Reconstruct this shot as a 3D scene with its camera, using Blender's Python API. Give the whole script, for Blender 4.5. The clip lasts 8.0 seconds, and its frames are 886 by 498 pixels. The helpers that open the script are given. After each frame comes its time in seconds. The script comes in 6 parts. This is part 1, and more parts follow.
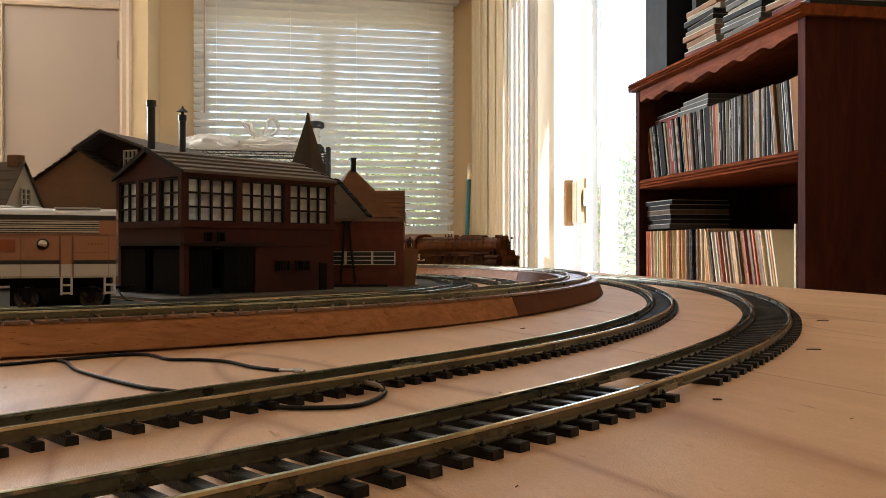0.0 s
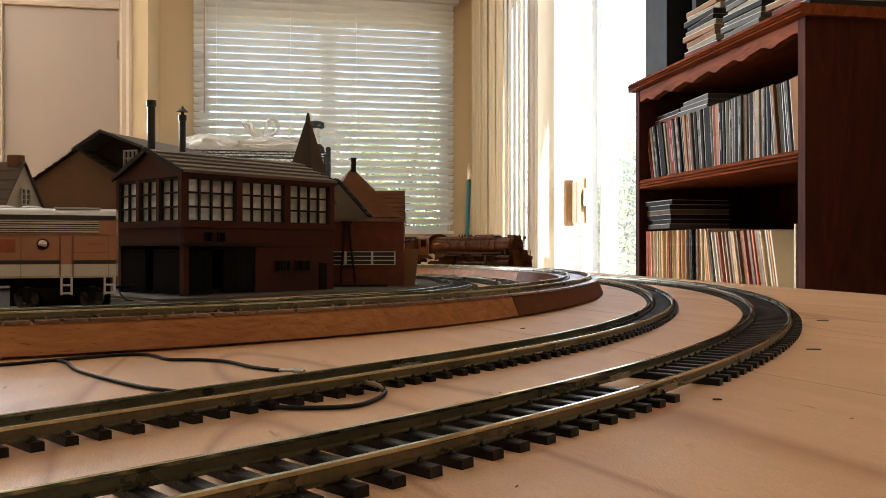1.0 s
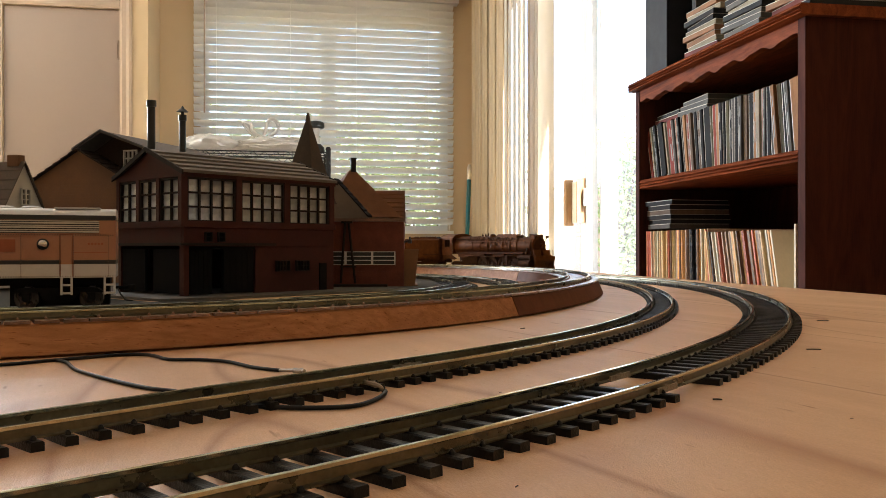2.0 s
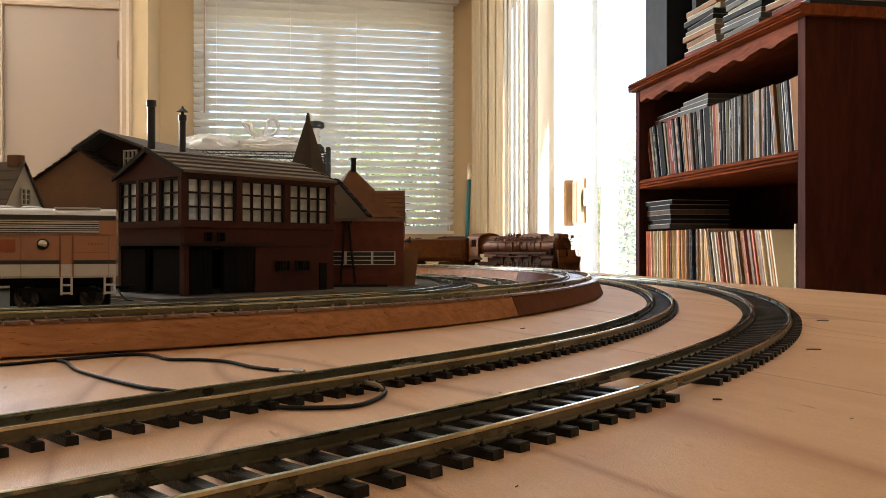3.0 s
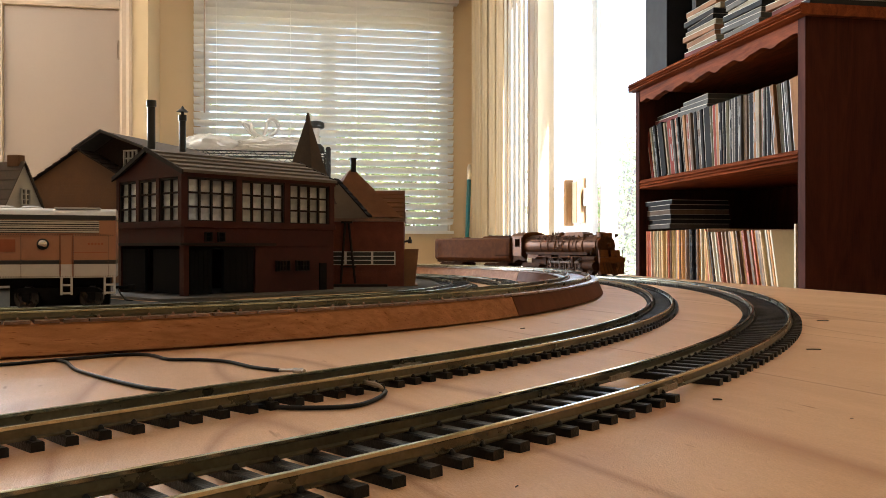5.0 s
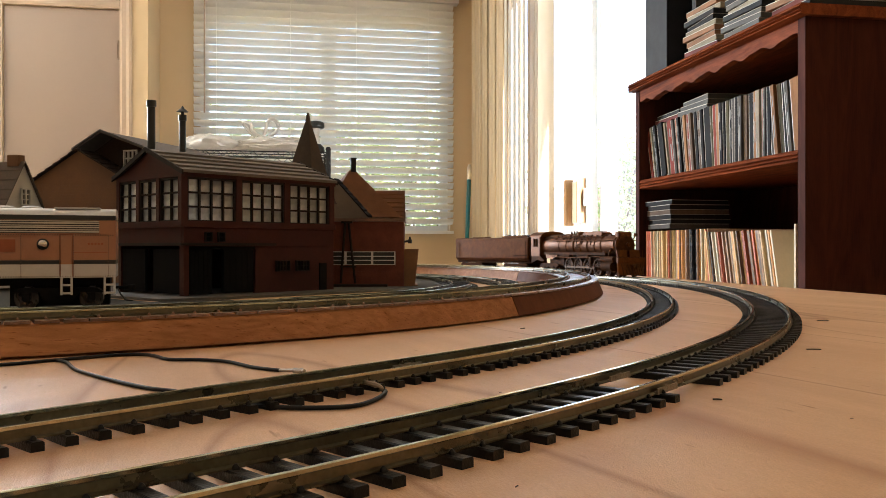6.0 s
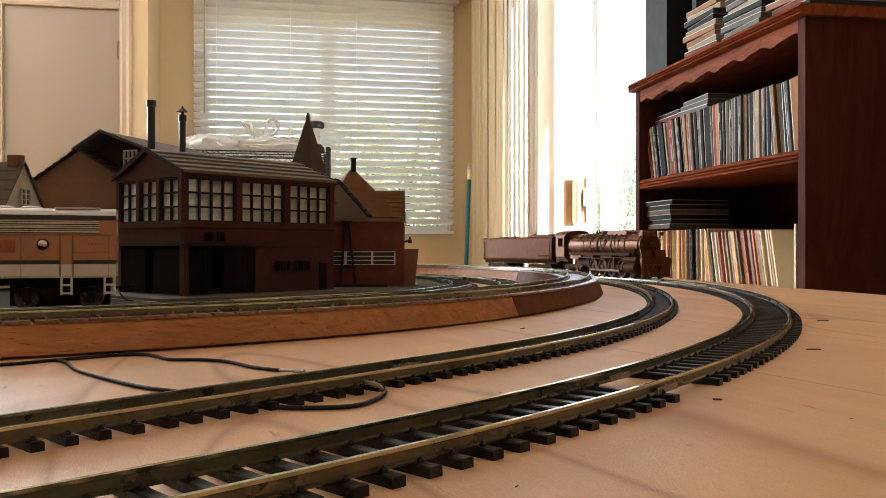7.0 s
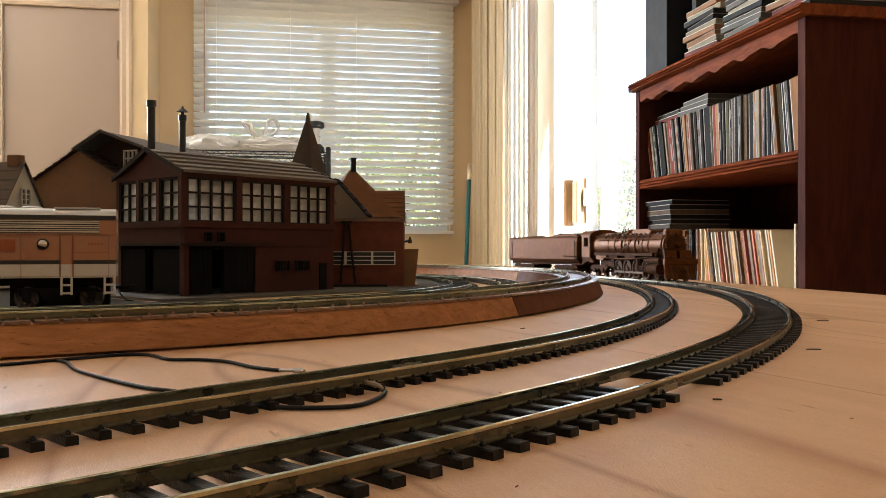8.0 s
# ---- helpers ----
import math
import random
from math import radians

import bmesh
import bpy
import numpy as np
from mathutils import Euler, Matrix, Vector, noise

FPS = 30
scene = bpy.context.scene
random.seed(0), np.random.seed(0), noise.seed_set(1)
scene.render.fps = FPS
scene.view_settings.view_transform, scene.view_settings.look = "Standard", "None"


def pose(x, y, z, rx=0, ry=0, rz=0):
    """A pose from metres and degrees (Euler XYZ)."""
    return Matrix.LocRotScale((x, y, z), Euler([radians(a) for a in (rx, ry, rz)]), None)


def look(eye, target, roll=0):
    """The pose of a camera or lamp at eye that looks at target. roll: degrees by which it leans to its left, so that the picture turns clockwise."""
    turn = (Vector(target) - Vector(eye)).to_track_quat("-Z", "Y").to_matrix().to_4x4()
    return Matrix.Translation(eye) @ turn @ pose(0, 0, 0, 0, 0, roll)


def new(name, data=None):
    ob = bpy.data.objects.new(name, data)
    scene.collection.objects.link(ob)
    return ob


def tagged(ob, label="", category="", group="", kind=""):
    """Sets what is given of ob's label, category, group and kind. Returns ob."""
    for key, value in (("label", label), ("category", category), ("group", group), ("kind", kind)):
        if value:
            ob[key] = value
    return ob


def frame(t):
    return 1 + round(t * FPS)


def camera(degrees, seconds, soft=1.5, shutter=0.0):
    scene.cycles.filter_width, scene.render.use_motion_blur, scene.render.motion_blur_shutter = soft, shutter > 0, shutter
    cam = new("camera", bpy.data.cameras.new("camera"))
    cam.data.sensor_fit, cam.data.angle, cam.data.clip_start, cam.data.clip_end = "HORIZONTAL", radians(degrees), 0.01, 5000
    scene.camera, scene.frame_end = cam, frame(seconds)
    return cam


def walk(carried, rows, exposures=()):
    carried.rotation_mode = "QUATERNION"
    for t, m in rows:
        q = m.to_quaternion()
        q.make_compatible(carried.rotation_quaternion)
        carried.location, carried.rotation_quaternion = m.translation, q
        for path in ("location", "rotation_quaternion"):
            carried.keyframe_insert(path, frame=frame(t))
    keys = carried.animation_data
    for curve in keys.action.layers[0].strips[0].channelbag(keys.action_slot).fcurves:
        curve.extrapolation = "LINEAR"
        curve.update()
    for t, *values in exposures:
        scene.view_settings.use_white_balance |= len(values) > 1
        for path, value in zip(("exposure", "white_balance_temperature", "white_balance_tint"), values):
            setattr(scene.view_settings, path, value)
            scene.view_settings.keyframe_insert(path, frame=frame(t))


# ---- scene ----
cam = camera(55.18, 8.0, soft=0.85)
TABLE = 0.70                    # height of the table top
EYE = (0.0, 0.0, TABLE + 0.0362)
walk(cam, [(0.0, look(EYE, (0.0, 1.0, EYE[2] - 0.0004))), (8.0, look(EYE, (0.0, 1.0, EYE[2] - 0.0004)))],
     exposures=[(0.0, 2.45, 6120, 10), (1.5, 2.51, 6120, 10), (4.5, 2.63, 6120, 10), (8.0, 2.67, 6120, 10)])

# ---- light ----
TURN = radians(10.24)           # the room's axes against the line of sight
ROOM = Matrix.Rotation(TURN, 4, "Z")
world = bpy.data.worlds.new("world")
scene.world = world
world.use_nodes = True
wn = world.node_tree
sky = wn.nodes.new("ShaderNodeTexSky")
sky.sky_type, sky.sun_disc = "NISHITA", False
sky.sun_elevation, sky.sun_rotation = radians(55), radians(150)
wn.links.new(sky.outputs[0], wn.nodes["Background"].inputs[0])
wn.nodes["Background"].inputs[1].default_value = 0.15
sun = new("sun", bpy.data.lights.new("sun", "SUN"))
sun.data.energy, sun.data.angle, sun.data.color = 5.0, radians(0.5), (1.0, 0.95, 0.86)
sun.matrix_world = look((6.0 * math.sin(radians(150)), 6.0 * math.cos(radians(150)), 8.57), (0, 0, 0))


def opening_lamp(name, p, q, z, w, h, aim_p, aim_q, power, colour=(1.0, 0.96, 0.9)):
    """The sky's light as it comes through a window or door."""
    ob = new(name, bpy.data.lights.new(name, "AREA"))
    ob.data.shape, ob.data.size, ob.data.size_y = "RECTANGLE", w, h
    ob.data.energy, ob.data.color = power, colour
    eye = ROOM @ Vector((p, q, z))
    ob.matrix_world = look(eye, eye + (ROOM.to_3x3() @ Vector((aim_p, aim_q, 0))))
    return ob


opening_lamp("door_daylight", 1.20, 3.3, 1.93, 1.6, 0.26, -1, -0.25, 0.5)
opening_lamp("side_daylight", -2.32, 4.80, 1.50, 1.1, 1.2, 0.15, -1, 40, (0.885, 0.95, 1.0))


# ---- materials ----
def node(t, kind, **inputs):
    n = t.nodes.new(kind)
    for key, value in inputs.items():
        key = key.replace("_", " ")
        if hasattr(value, "is_output"):
            t.links.new(value, n.inputs[key])
        else:
            n.inputs[key].default_value = value
    return n


def rgb(c):
    return (*c, 1.0) if len(c) == 3 else c


def material(name, colour, dark=None, rough=0.6, metal=0.0, scale=40.0, stretch=(1, 1, 1), bump=0.15, fine=400.0,
             vary=0.0, spec=0.5, rough_vary=0.15, contrast=0.25, coat=0.0):
    """A surface with variation at two scales: broad stains and fine grain, with a little relief."""
    m = bpy.data.materials.new(name)
    m.use_nodes = True
    t = m.node_tree
    b = t.nodes["Principled BSDF"]
    dark = dark or tuple(c * 0.6 for c in colour)
    co = node(t, "ShaderNodeTexCoord").outputs["Object"]
    mp = node(t, "ShaderNodeMapping", Vector=co, Scale=stretch).outputs[0]
    n1 = node(t, "ShaderNodeTexNoise", Vector=mp, Scale=scale, Detail=6.0, Roughness=0.6)
    n2 = node(t, "ShaderNodeTexNoise", Vector=mp, Scale=fine, Detail=3.0)
    mixn = node(t, "ShaderNodeMath", Value=0.0)
    mixn.operation = "MULTIPLY_ADD"
    t.links.new(n2.outputs[0], mixn.inputs[0])
    mixn.inputs[1].default_value = 0.45
    t.links.new(n1.outputs[0], mixn.inputs[2])
    ramp = t.nodes.new("ShaderNodeMapRange")
    t.links.new(mixn.outputs[0], ramp.inputs[0])
    ramp.inputs[1].default_value, ramp.inputs[2].default_value = 0.72 - contrast, 0.72 + contrast
    mx = t.nodes.new("ShaderNodeMix")
    mx.data_type = "RGBA"
    t.links.new(ramp.outputs[0], mx.inputs[0])
    mx.inputs[6].default_value, mx.inputs[7].default_value = rgb(dark), rgb(colour)
    out = mx.outputs[2]
    if vary:
        info = node(t, "ShaderNodeObjectInfo")
        hs = node(t, "ShaderNodeHueSaturation", Color=out)
        vr = t.nodes.new("ShaderNodeMapRange")
        t.links.new(info.outputs["Random"], vr.inputs[0])
        vr.inputs[3].default_value, vr.inputs[4].default_value = 1 - vary, 1 + vary
        t.links.new(vr.outputs[0], hs.inputs["Value"])
        out = hs.outputs[0]
    t.links.new(out, b.inputs["Base Color"])
    rr = t.nodes.new("ShaderNodeMapRange")
    t.links.new(n1.outputs[0], rr.inputs[0])
    rr.inputs[3].default_value, rr.inputs[4].default_value = max(rough - rough_vary, 0.03), min(rough + rough_vary, 1)
    t.links.new(rr.outputs[0], b.inputs["Roughness"])
    b.inputs["Metallic"].default_value = metal
    b.inputs["Specular IOR Level"].default_value = spec
    b.inputs["Coat Weight"].default_value = coat
    if bump:
        bp = node(t, "ShaderNodeBump", Height=mixn.outputs[0], Strength=bump, Distance=0.001)
        t.links.new(bp.outputs[0], b.inputs["Normal"])
    return m


def wood(name, light, dark, axis=0, rings=30.0, rough=0.45, bump=0.1, grain=700.0, coat=0.0, warp=3.0, amount=0.6, flecks=0.0, spec=0.5, fleck_size=95.0, fleck_from=0.64, turn=0.0, stretch=0.05, fibre=0.5, cross=0.0, figure=0.42, fleck_long=0.22, figure_long=0.4, figure_width=0.14, speckle=0.0):
    """Planed wood: long wavy figure and fine fibres along one axis."""
    m = bpy.data.materials.new(name)
    m.use_nodes = True
    t = m.node_tree
    b = t.nodes["Principled BSDF"]
    co = node(t, "ShaderNodeTexCoord").outputs["Object"]
    st = [1.0, 1.0, 1.0]
    st[axis] = 0.16
    if turn:
        rot = t.nodes.new("ShaderNodeVectorRotate")
        t.links.new(co, rot.inputs["Vector"])
        rot.inputs["Angle"].default_value = -radians(turn)
        co = rot.outputs[0]
    mp = node(t, "ShaderNodeMapping", Vector=co, Scale=st).outputs[0]
    st2 = [1.0, 1.0, 1.0]
    st2[axis] = stretch
    fine_co = co
    if cross:
        rot = t.nodes.new("ShaderNodeVectorRotate")
        t.links.new(co, rot.inputs["Vector"])
        rot.inputs["Angle"].default_value = -radians(cross)
        fine_co = rot.outputs[0]
    mp2 = node(t, "ShaderNodeMapping", Vector=fine_co, Scale=st2).outputs[0]
    n0 = node(t, "ShaderNodeTexNoise", Vector=mp, Scale=rings * 0.25, Detail=3.0, Distortion=0.6)
    w = node(t, "ShaderNodeTexNoise", Vector=mp, Scale=rings, Detail=5.0, Distortion=warp)
    f = node(t, "ShaderNodeTexNoise", Vector=mp2, Scale=grain, Detail=4.0)
    a = node(t, "ShaderNodeMath")
    a.operation = "MULTIPLY_ADD"
    t.links.new(f.outputs[0], a.inputs[0])
    a.inputs[1].default_value = fibre
    t.links.new(w.outputs[0], a.inputs[2])
    if speckle:
        # crisp pores, shorter than the fibres
        pore = node(t, "ShaderNodeTexNoise", Vector=node(t, "ShaderNodeMapping", Vector=co, Scale=[1.0 if i != axis else 0.45 for i in range(3)]).outputs[0], Scale=2400.0, Detail=3.0, Roughness=0.65)
        off = node(t, "ShaderNodeMath")
        off.operation = "SUBTRACT"
        t.links.new(pore.outputs[0], off.inputs[0])
        off.inputs[1].default_value = 0.5
        a1 = node(t, "ShaderNodeMath")
        a1.operation = "MULTIPLY_ADD"
        t.links.new(off.outputs[0], a1.inputs[0])
        a1.inputs[1].default_value = speckle
        t.links.new(a.outputs[0], a1.inputs[2])
        a = a1
    a2 = node(t, "ShaderNodeMath")
    a2.operation = "MULTIPLY_ADD"
    t.links.new(n0.outputs[0], a2.inputs[0])
    a2.inputs[1].default_value = 0.7
    t.links.new(a.outputs[0], a2.inputs[2])
    r = t.nodes.new("ShaderNodeMapRange")
    t.links.new(a2.outputs[0], r.inputs[0])
    r.inputs[1].default_value, r.inputs[2].default_value = 0.85 + fibre / 2 - 0.5 * amount, 0.85 + fibre / 2 + 0.5 * amount
    mx = t.nodes.new("ShaderNodeMix")
    mx.data_type = "RGBA"
    t.links.new(r.outputs[0], mx.inputs[0])
    mx.inputs[6].default_value, mx.inputs[7].default_value = rgb(light), rgb(dark)
    out = mx.outputs[2]
    if flecks:
        # short dark streaks and pin knots along the grain
        mp3 = node(t, "ShaderNodeMapping", Vector=co, Scale=[1.0 if i != axis else fleck_long for i in range(3)]).outputs[0]
        fn = node(t, "ShaderNodeTexNoise", Vector=mp3, Scale=fleck_size, Detail=2.0)
        fr = t.nodes.new("ShaderNodeMapRange")
        t.links.new(fn.outputs[0], fr.inputs[0])
        fr.inputs[1].default_value, fr.inputs[2].default_value, fr.inputs[4].default_value = fleck_from, fleck_from + 0.06, flecks
        big = node(t, "ShaderNodeTexNoise", Vector=node(t, "ShaderNodeMapping", Vector=co, Scale=[1.0 if i != axis else figure_long for i in range(3)]).outputs[0], Scale=7.0, Detail=2.0, Distortion=0.9)
        lines = node(t, "ShaderNodeMath", Value=0.0)
        lines.operation = "PINGPONG"
        mul = node(t, "ShaderNodeMath")
        mul.operation = "MULTIPLY"
        t.links.new(big.outputs[0], mul.inputs[0])
        mul.inputs[1].default_value = 6.0
        t.links.new(mul.outputs[0], lines.inputs[0])
        lines.inputs[1].default_value = 0.5
        lr = t.nodes.new("ShaderNodeMapRange")
        t.links.new(lines.outputs[0], lr.inputs[0])
        lr.inputs[1].default_value, lr.inputs[2].default_value = 0.0, figure_width
        lr.inputs[3].default_value, lr.inputs[4].default_value = figure, 0.0
        add = node(t, "ShaderNodeMath")
        add.operation = "MAXIMUM"
        t.links.new(fr.outputs[0], add.inputs[0])
        t.links.new(lr.outputs[0], add.inputs[1])
        m2 = t.nodes.new("ShaderNodeMix")
        m2.data_type = "RGBA"
        t.links.new(add.outputs[0], m2.inputs[0])
        t.links.new(out, m2.inputs[6])
        m2.inputs[7].default_value = rgb(tuple(c * k for c, k in zip(dark, (0.66, 0.48, 0.38))))
        out = m2.outputs[2]
    t.links.new(out, b.inputs["Base Color"])
    rr = t.nodes.new("ShaderNodeMapRange")
    t.links.new(a2.outputs[0], rr.inputs[0])
    rr.inputs[3].default_value, rr.inputs[4].default_value = rough - 0.08, rough + 0.12
    t.links.new(rr.outputs[0], b.inputs["Roughness"])
    b.inputs["Coat Weight"].default_value = coat
    b.inputs["Coat Roughness"].default_value = 0.15
    b.inputs["Specular IOR Level"].default_value = spec
    bp = node(t, "ShaderNodeBump", Height=a.outputs[0], Strength=bump, Distance=0.0006)
    t.links.new(bp.outputs[0], b.inputs["Normal"])
    return m


def glass(name, tint=(1, 1, 1), rough=0.0):
    m = bpy.data.materials.new(name)
    m.use_nodes = True
    t = m.node_tree
    b = t.nodes["Principled BSDF"]
    b.inputs["Base Color"].default_value = rgb(tint)
    b.inputs["Transmission Weight"].default_value = 1.0
    b.inputs["Roughness"].default_value = rough
    b.inputs["IOR"].default_value = 1.02
    return m


def veil_glass(name, veil):
    """Clear glass with a thin even pale veil mixed in to paint daylight glare."""
    m = glass(name)
    t = m.node_tree
    veil_noise = node(t, "ShaderNodeTexNoise", Vector=node(t, "ShaderNodeTexCoord").outputs["Object"], Scale=3.0, Detail=6.0)
    amount = t.nodes.new("ShaderNodeMapRange")
    t.links.new(veil_noise.outputs[0], amount.inputs[0])
    amount.inputs[3].default_value, amount.inputs[4].default_value = veil * 0.8, veil * 1.2
    tr = node(t, "ShaderNodeBsdfTranslucent", Color=(0.92, 0.91, 0.88, 1))
    ms = node(t, "ShaderNodeMixShader", Fac=amount.outputs[0])
    t.links.new(t.nodes["Principled BSDF"].outputs[0], ms.inputs[1])
    t.links.new(tr.outputs[0], ms.inputs[2])
    t.links.new(ms.outputs[0], t.nodes["Material Output"].inputs[0])
    return m


def cloudy(name, colour, through_light=0.5, rough=0.5, scale=6, vary=0.0, dark=0.9, bump=0.05):
    """Thin plastic that lets light pass: blind slats, bags, model window sheet."""
    m = material(name, colour, rough=rough, scale=scale, fine=90, bump=bump, contrast=0.5 if dark > 0.8 else 0.2, dark=tuple(c * dark for c in colour), vary=vary)
    t = m.node_tree
    tr = node(t, "ShaderNodeBsdfTranslucent", Color=rgb(colour))
    if vary:
        t.links.new(t.nodes["Principled BSDF"].inputs["Base Color"].links[0].from_socket, tr.inputs["Color"])
    ms = node(t, "ShaderNodeMixShader", Fac=through_light)
    t.links.new(t.nodes["Principled BSDF"].outputs[0], ms.inputs[1])
    t.links.new(tr.outputs[0], ms.inputs[2])
    t.links.new(ms.outputs[0], t.nodes["Material Output"].inputs[0])
    return m


PLY = wood("birch_plywood", (0.79, 0.50, 0.295), (0.57, 0.325, 0.175), axis=0, rings=14, rough=0.41, bump=0.36, grain=620, amount=0.9, flecks=0.7, spec=0.34, fleck_size=260, fleck_from=0.69, turn=-78.0, stretch=0.3, fibre=0.42, figure=0.62, figure_long=0.13, figure_width=0.05, speckle=0.95)
# Side and back panels: the boards' mahogany with shade put into a darker colour.
MAHOG_SHADE = wood("mahogany", (0.078, 0.020, 0.011), (0.026, 0.008, 0.006), axis=2, rings=22, rough=0.55, bump=0.05, spec=0.07)
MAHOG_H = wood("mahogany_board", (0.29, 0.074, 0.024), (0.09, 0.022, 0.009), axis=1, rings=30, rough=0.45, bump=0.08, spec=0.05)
RISER = wood("stained_riser", (0.56, 0.265, 0.12), (0.26, 0.105, 0.043), axis=0, rings=90, rough=0.5, bump=0.7, grain=900, amount=0.7, flecks=0.6, fleck_size=1300, fleck_from=0.63, fleck_long=0.10, figure=0.12, turn=22.0, stretch=0.03, spec=0.1, speckle=0.25)
# Middle riser section: darker than its neighbours, without the open grain.
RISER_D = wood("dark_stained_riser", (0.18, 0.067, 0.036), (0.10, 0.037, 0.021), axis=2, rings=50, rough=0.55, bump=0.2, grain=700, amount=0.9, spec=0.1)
RAILHEAD = material("polished_rail_head", (0.64, 0.63, 0.48), (0.38, 0.37, 0.27), rough=0.14, metal=1.0, scale=60, fine=900, bump=0.03)
RAIL = material("tarnished_rail", (0.18, 0.155, 0.095), (0.08, 0.068, 0.045), rough=0.3, metal=0.7, scale=60, fine=900, bump=0.05)
TIE = material("black_tie_plastic", (0.013, 0.012, 0.011), (0.006, 0.006, 0.006), spec=0.28, rough=0.34, scale=150, fine=1500, bump=0.3, vary=0.3)
TIE_C = material("brown_tie_fibre", (0.36, 0.19, 0.12), (0.12, 0.063, 0.04), rough=0.32, scale=150, fine=1500, bump=0.3, vary=0.3)
WALL = material("cream_wall_paint", (0.60, 0.445, 0.26), (0.56, 0.41, 0.235), rough=0.75, scale=1.5, fine=160, bump=0.12, contrast=0.5)
CEIL = material("ceiling_paint", (0.82, 0.78, 0.70), (0.78, 0.74, 0.66), rough=0.85, scale=2, fine=120, bump=0.2)
CASING = material("casing_paint", (0.40, 0.295, 0.205), (0.36, 0.265, 0.18), rough=0.45, scale=4, fine=90, bump=0.05)
BRONZE = material("aged_bronze_hinge", (0.16, 0.10, 0.06), (0.07, 0.045, 0.03), rough=0.45, metal=0.6, scale=90, fine=500, bump=0.1)
DOORP = material("door_paint", (0.27, 0.196, 0.146), (0.25, 0.182, 0.135), rough=0.5, scale=3, fine=80, bump=0.05, contrast=0.5)
TRIM = material("trim_paint", (0.76, 0.66, 0.50), (0.70, 0.6, 0.45), rough=0.45, scale=4, fine=90, bump=0.05)
CARPET = material("beige_carpet", (0.38, 0.30, 0.22), (0.28, 0.22, 0.16), rough=0.95, scale=4, fine=300, bump=0.6)
SLAT = cloudy("white_blind_slat", (0.88, 0.84, 0.76), 0.36, 0.4)
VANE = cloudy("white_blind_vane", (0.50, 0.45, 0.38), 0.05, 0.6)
# Same blind's vanes without light, the shade put into a tan colour.
UNLIT_VANE = cloudy("tan_blind_vane", (0.50, 0.385, 0.235), 0.05, 0.6)
WHITE = material("white_frame_vinyl", (0.82, 0.82, 0.80), (0.76, 0.76, 0.74), rough=0.35, scale=5, fine=100, bump=0.03)
PANE = glass("window_glass")
# Door glass carries a painted haze that washes out the view outside.
VEILED = veil_glass("dusty_door_glass", 0.055)
BRASS = material("tarnished_brass", (0.165, 0.059, 0.015), (0.066, 0.022, 0.006), spec=0.04, rough=0.46, metal=0.4, scale=120, fine=900, bump=0.12, contrast=0.35)
BRASS_D = material("dark_brass", (0.100, 0.040, 0.014), (0.040, 0.016, 0.006), spec=0.03, rough=0.7, metal=0.1, scale=150, fine=900, bump=0.15)
BLACK = material("black_plastic", (0.02, 0.02, 0.02), (0.01, 0.01, 0.01), rough=0.4, scale=60, fine=600, bump=0.08)
STEEL = material("worn_steel", (0.45, 0.43, 0.40), (0.25, 0.24, 0.22), rough=0.35, metal=1.0, scale=80, fine=800, bump=0.06)
TEAL = material("teal_paint", (0.01, 0.16, 0.17), (0.008, 0.12, 0.13), rough=0.35, scale=20, fine=200, bump=0.03)
GREYCARD = material("grey_base_board", (0.115, 0.106, 0.096), (0.075, 0.07, 0.063), rough=0.85, scale=30, fine=500, bump=0.3)


# ---- mesh helpers ----
def box(bm, c, s, m=None, taper=1.0):
    """A box with centre c and size s, its top drawn in by taper, moved by m."""
    vs = []
    for z in (-0.5, 0.5):
        k = taper if z > 0 else 1.0
        for x, y in ((-0.5, -0.5), (0.5, -0.5), (0.5, 0.5), (-0.5, 0.5)):
            v = Vector((c[0] + x * s[0] * k, c[1] + y * s[1] * k, c[2] + z * s[2]))
            vs.append(bm.verts.new(m @ v if m else v))
    for f in ((3, 2, 1, 0), (4, 5, 6, 7), (0, 1, 5, 4), (1, 2, 6, 5), (2, 3, 7, 6), (3, 0, 4, 7)):
        bm.faces.new([vs[i] for i in f])
    return bm


def span(bm, a, b, m=None):
    """A box from corner a to corner b."""
    return box(bm, [(i + j) / 2 for i, j in zip(a, b)], [abs(j - i) for i, j in zip(a, b)], m)


def lathe(bm, a, b, profile, seg=16, m=None):
    """Rings of given (way along a-b, radius); closed at its ends."""
    a, b = Vector(a), Vector(b)
    d = b - a
    q = d.to_track_quat("Z", "Y")
    rings = []
    for s, r in profile:
        ring = []
        for i in range(seg):
            w = 2 * math.pi * i / seg
            v = a + d * s + q @ Vector((r * math.cos(w), r * math.sin(w), 0))
            ring.append(bm.verts.new(m @ v if m else v))
        rings.append(ring)
    for r0, r1 in zip(rings, rings[1:]):
        for i in range(seg):
            j = (i + 1) % seg
            bm.faces.new((r0[i], r0[j], r1[j], r1[i]))
    bm.faces.new(rings[0][::-1])
    bm.faces.new(rings[-1])
    return bm


def rod(bm, a, b, r, seg=10, m=None):
    return lathe(bm, a, b, ((0, r), (1, r)), seg, m)


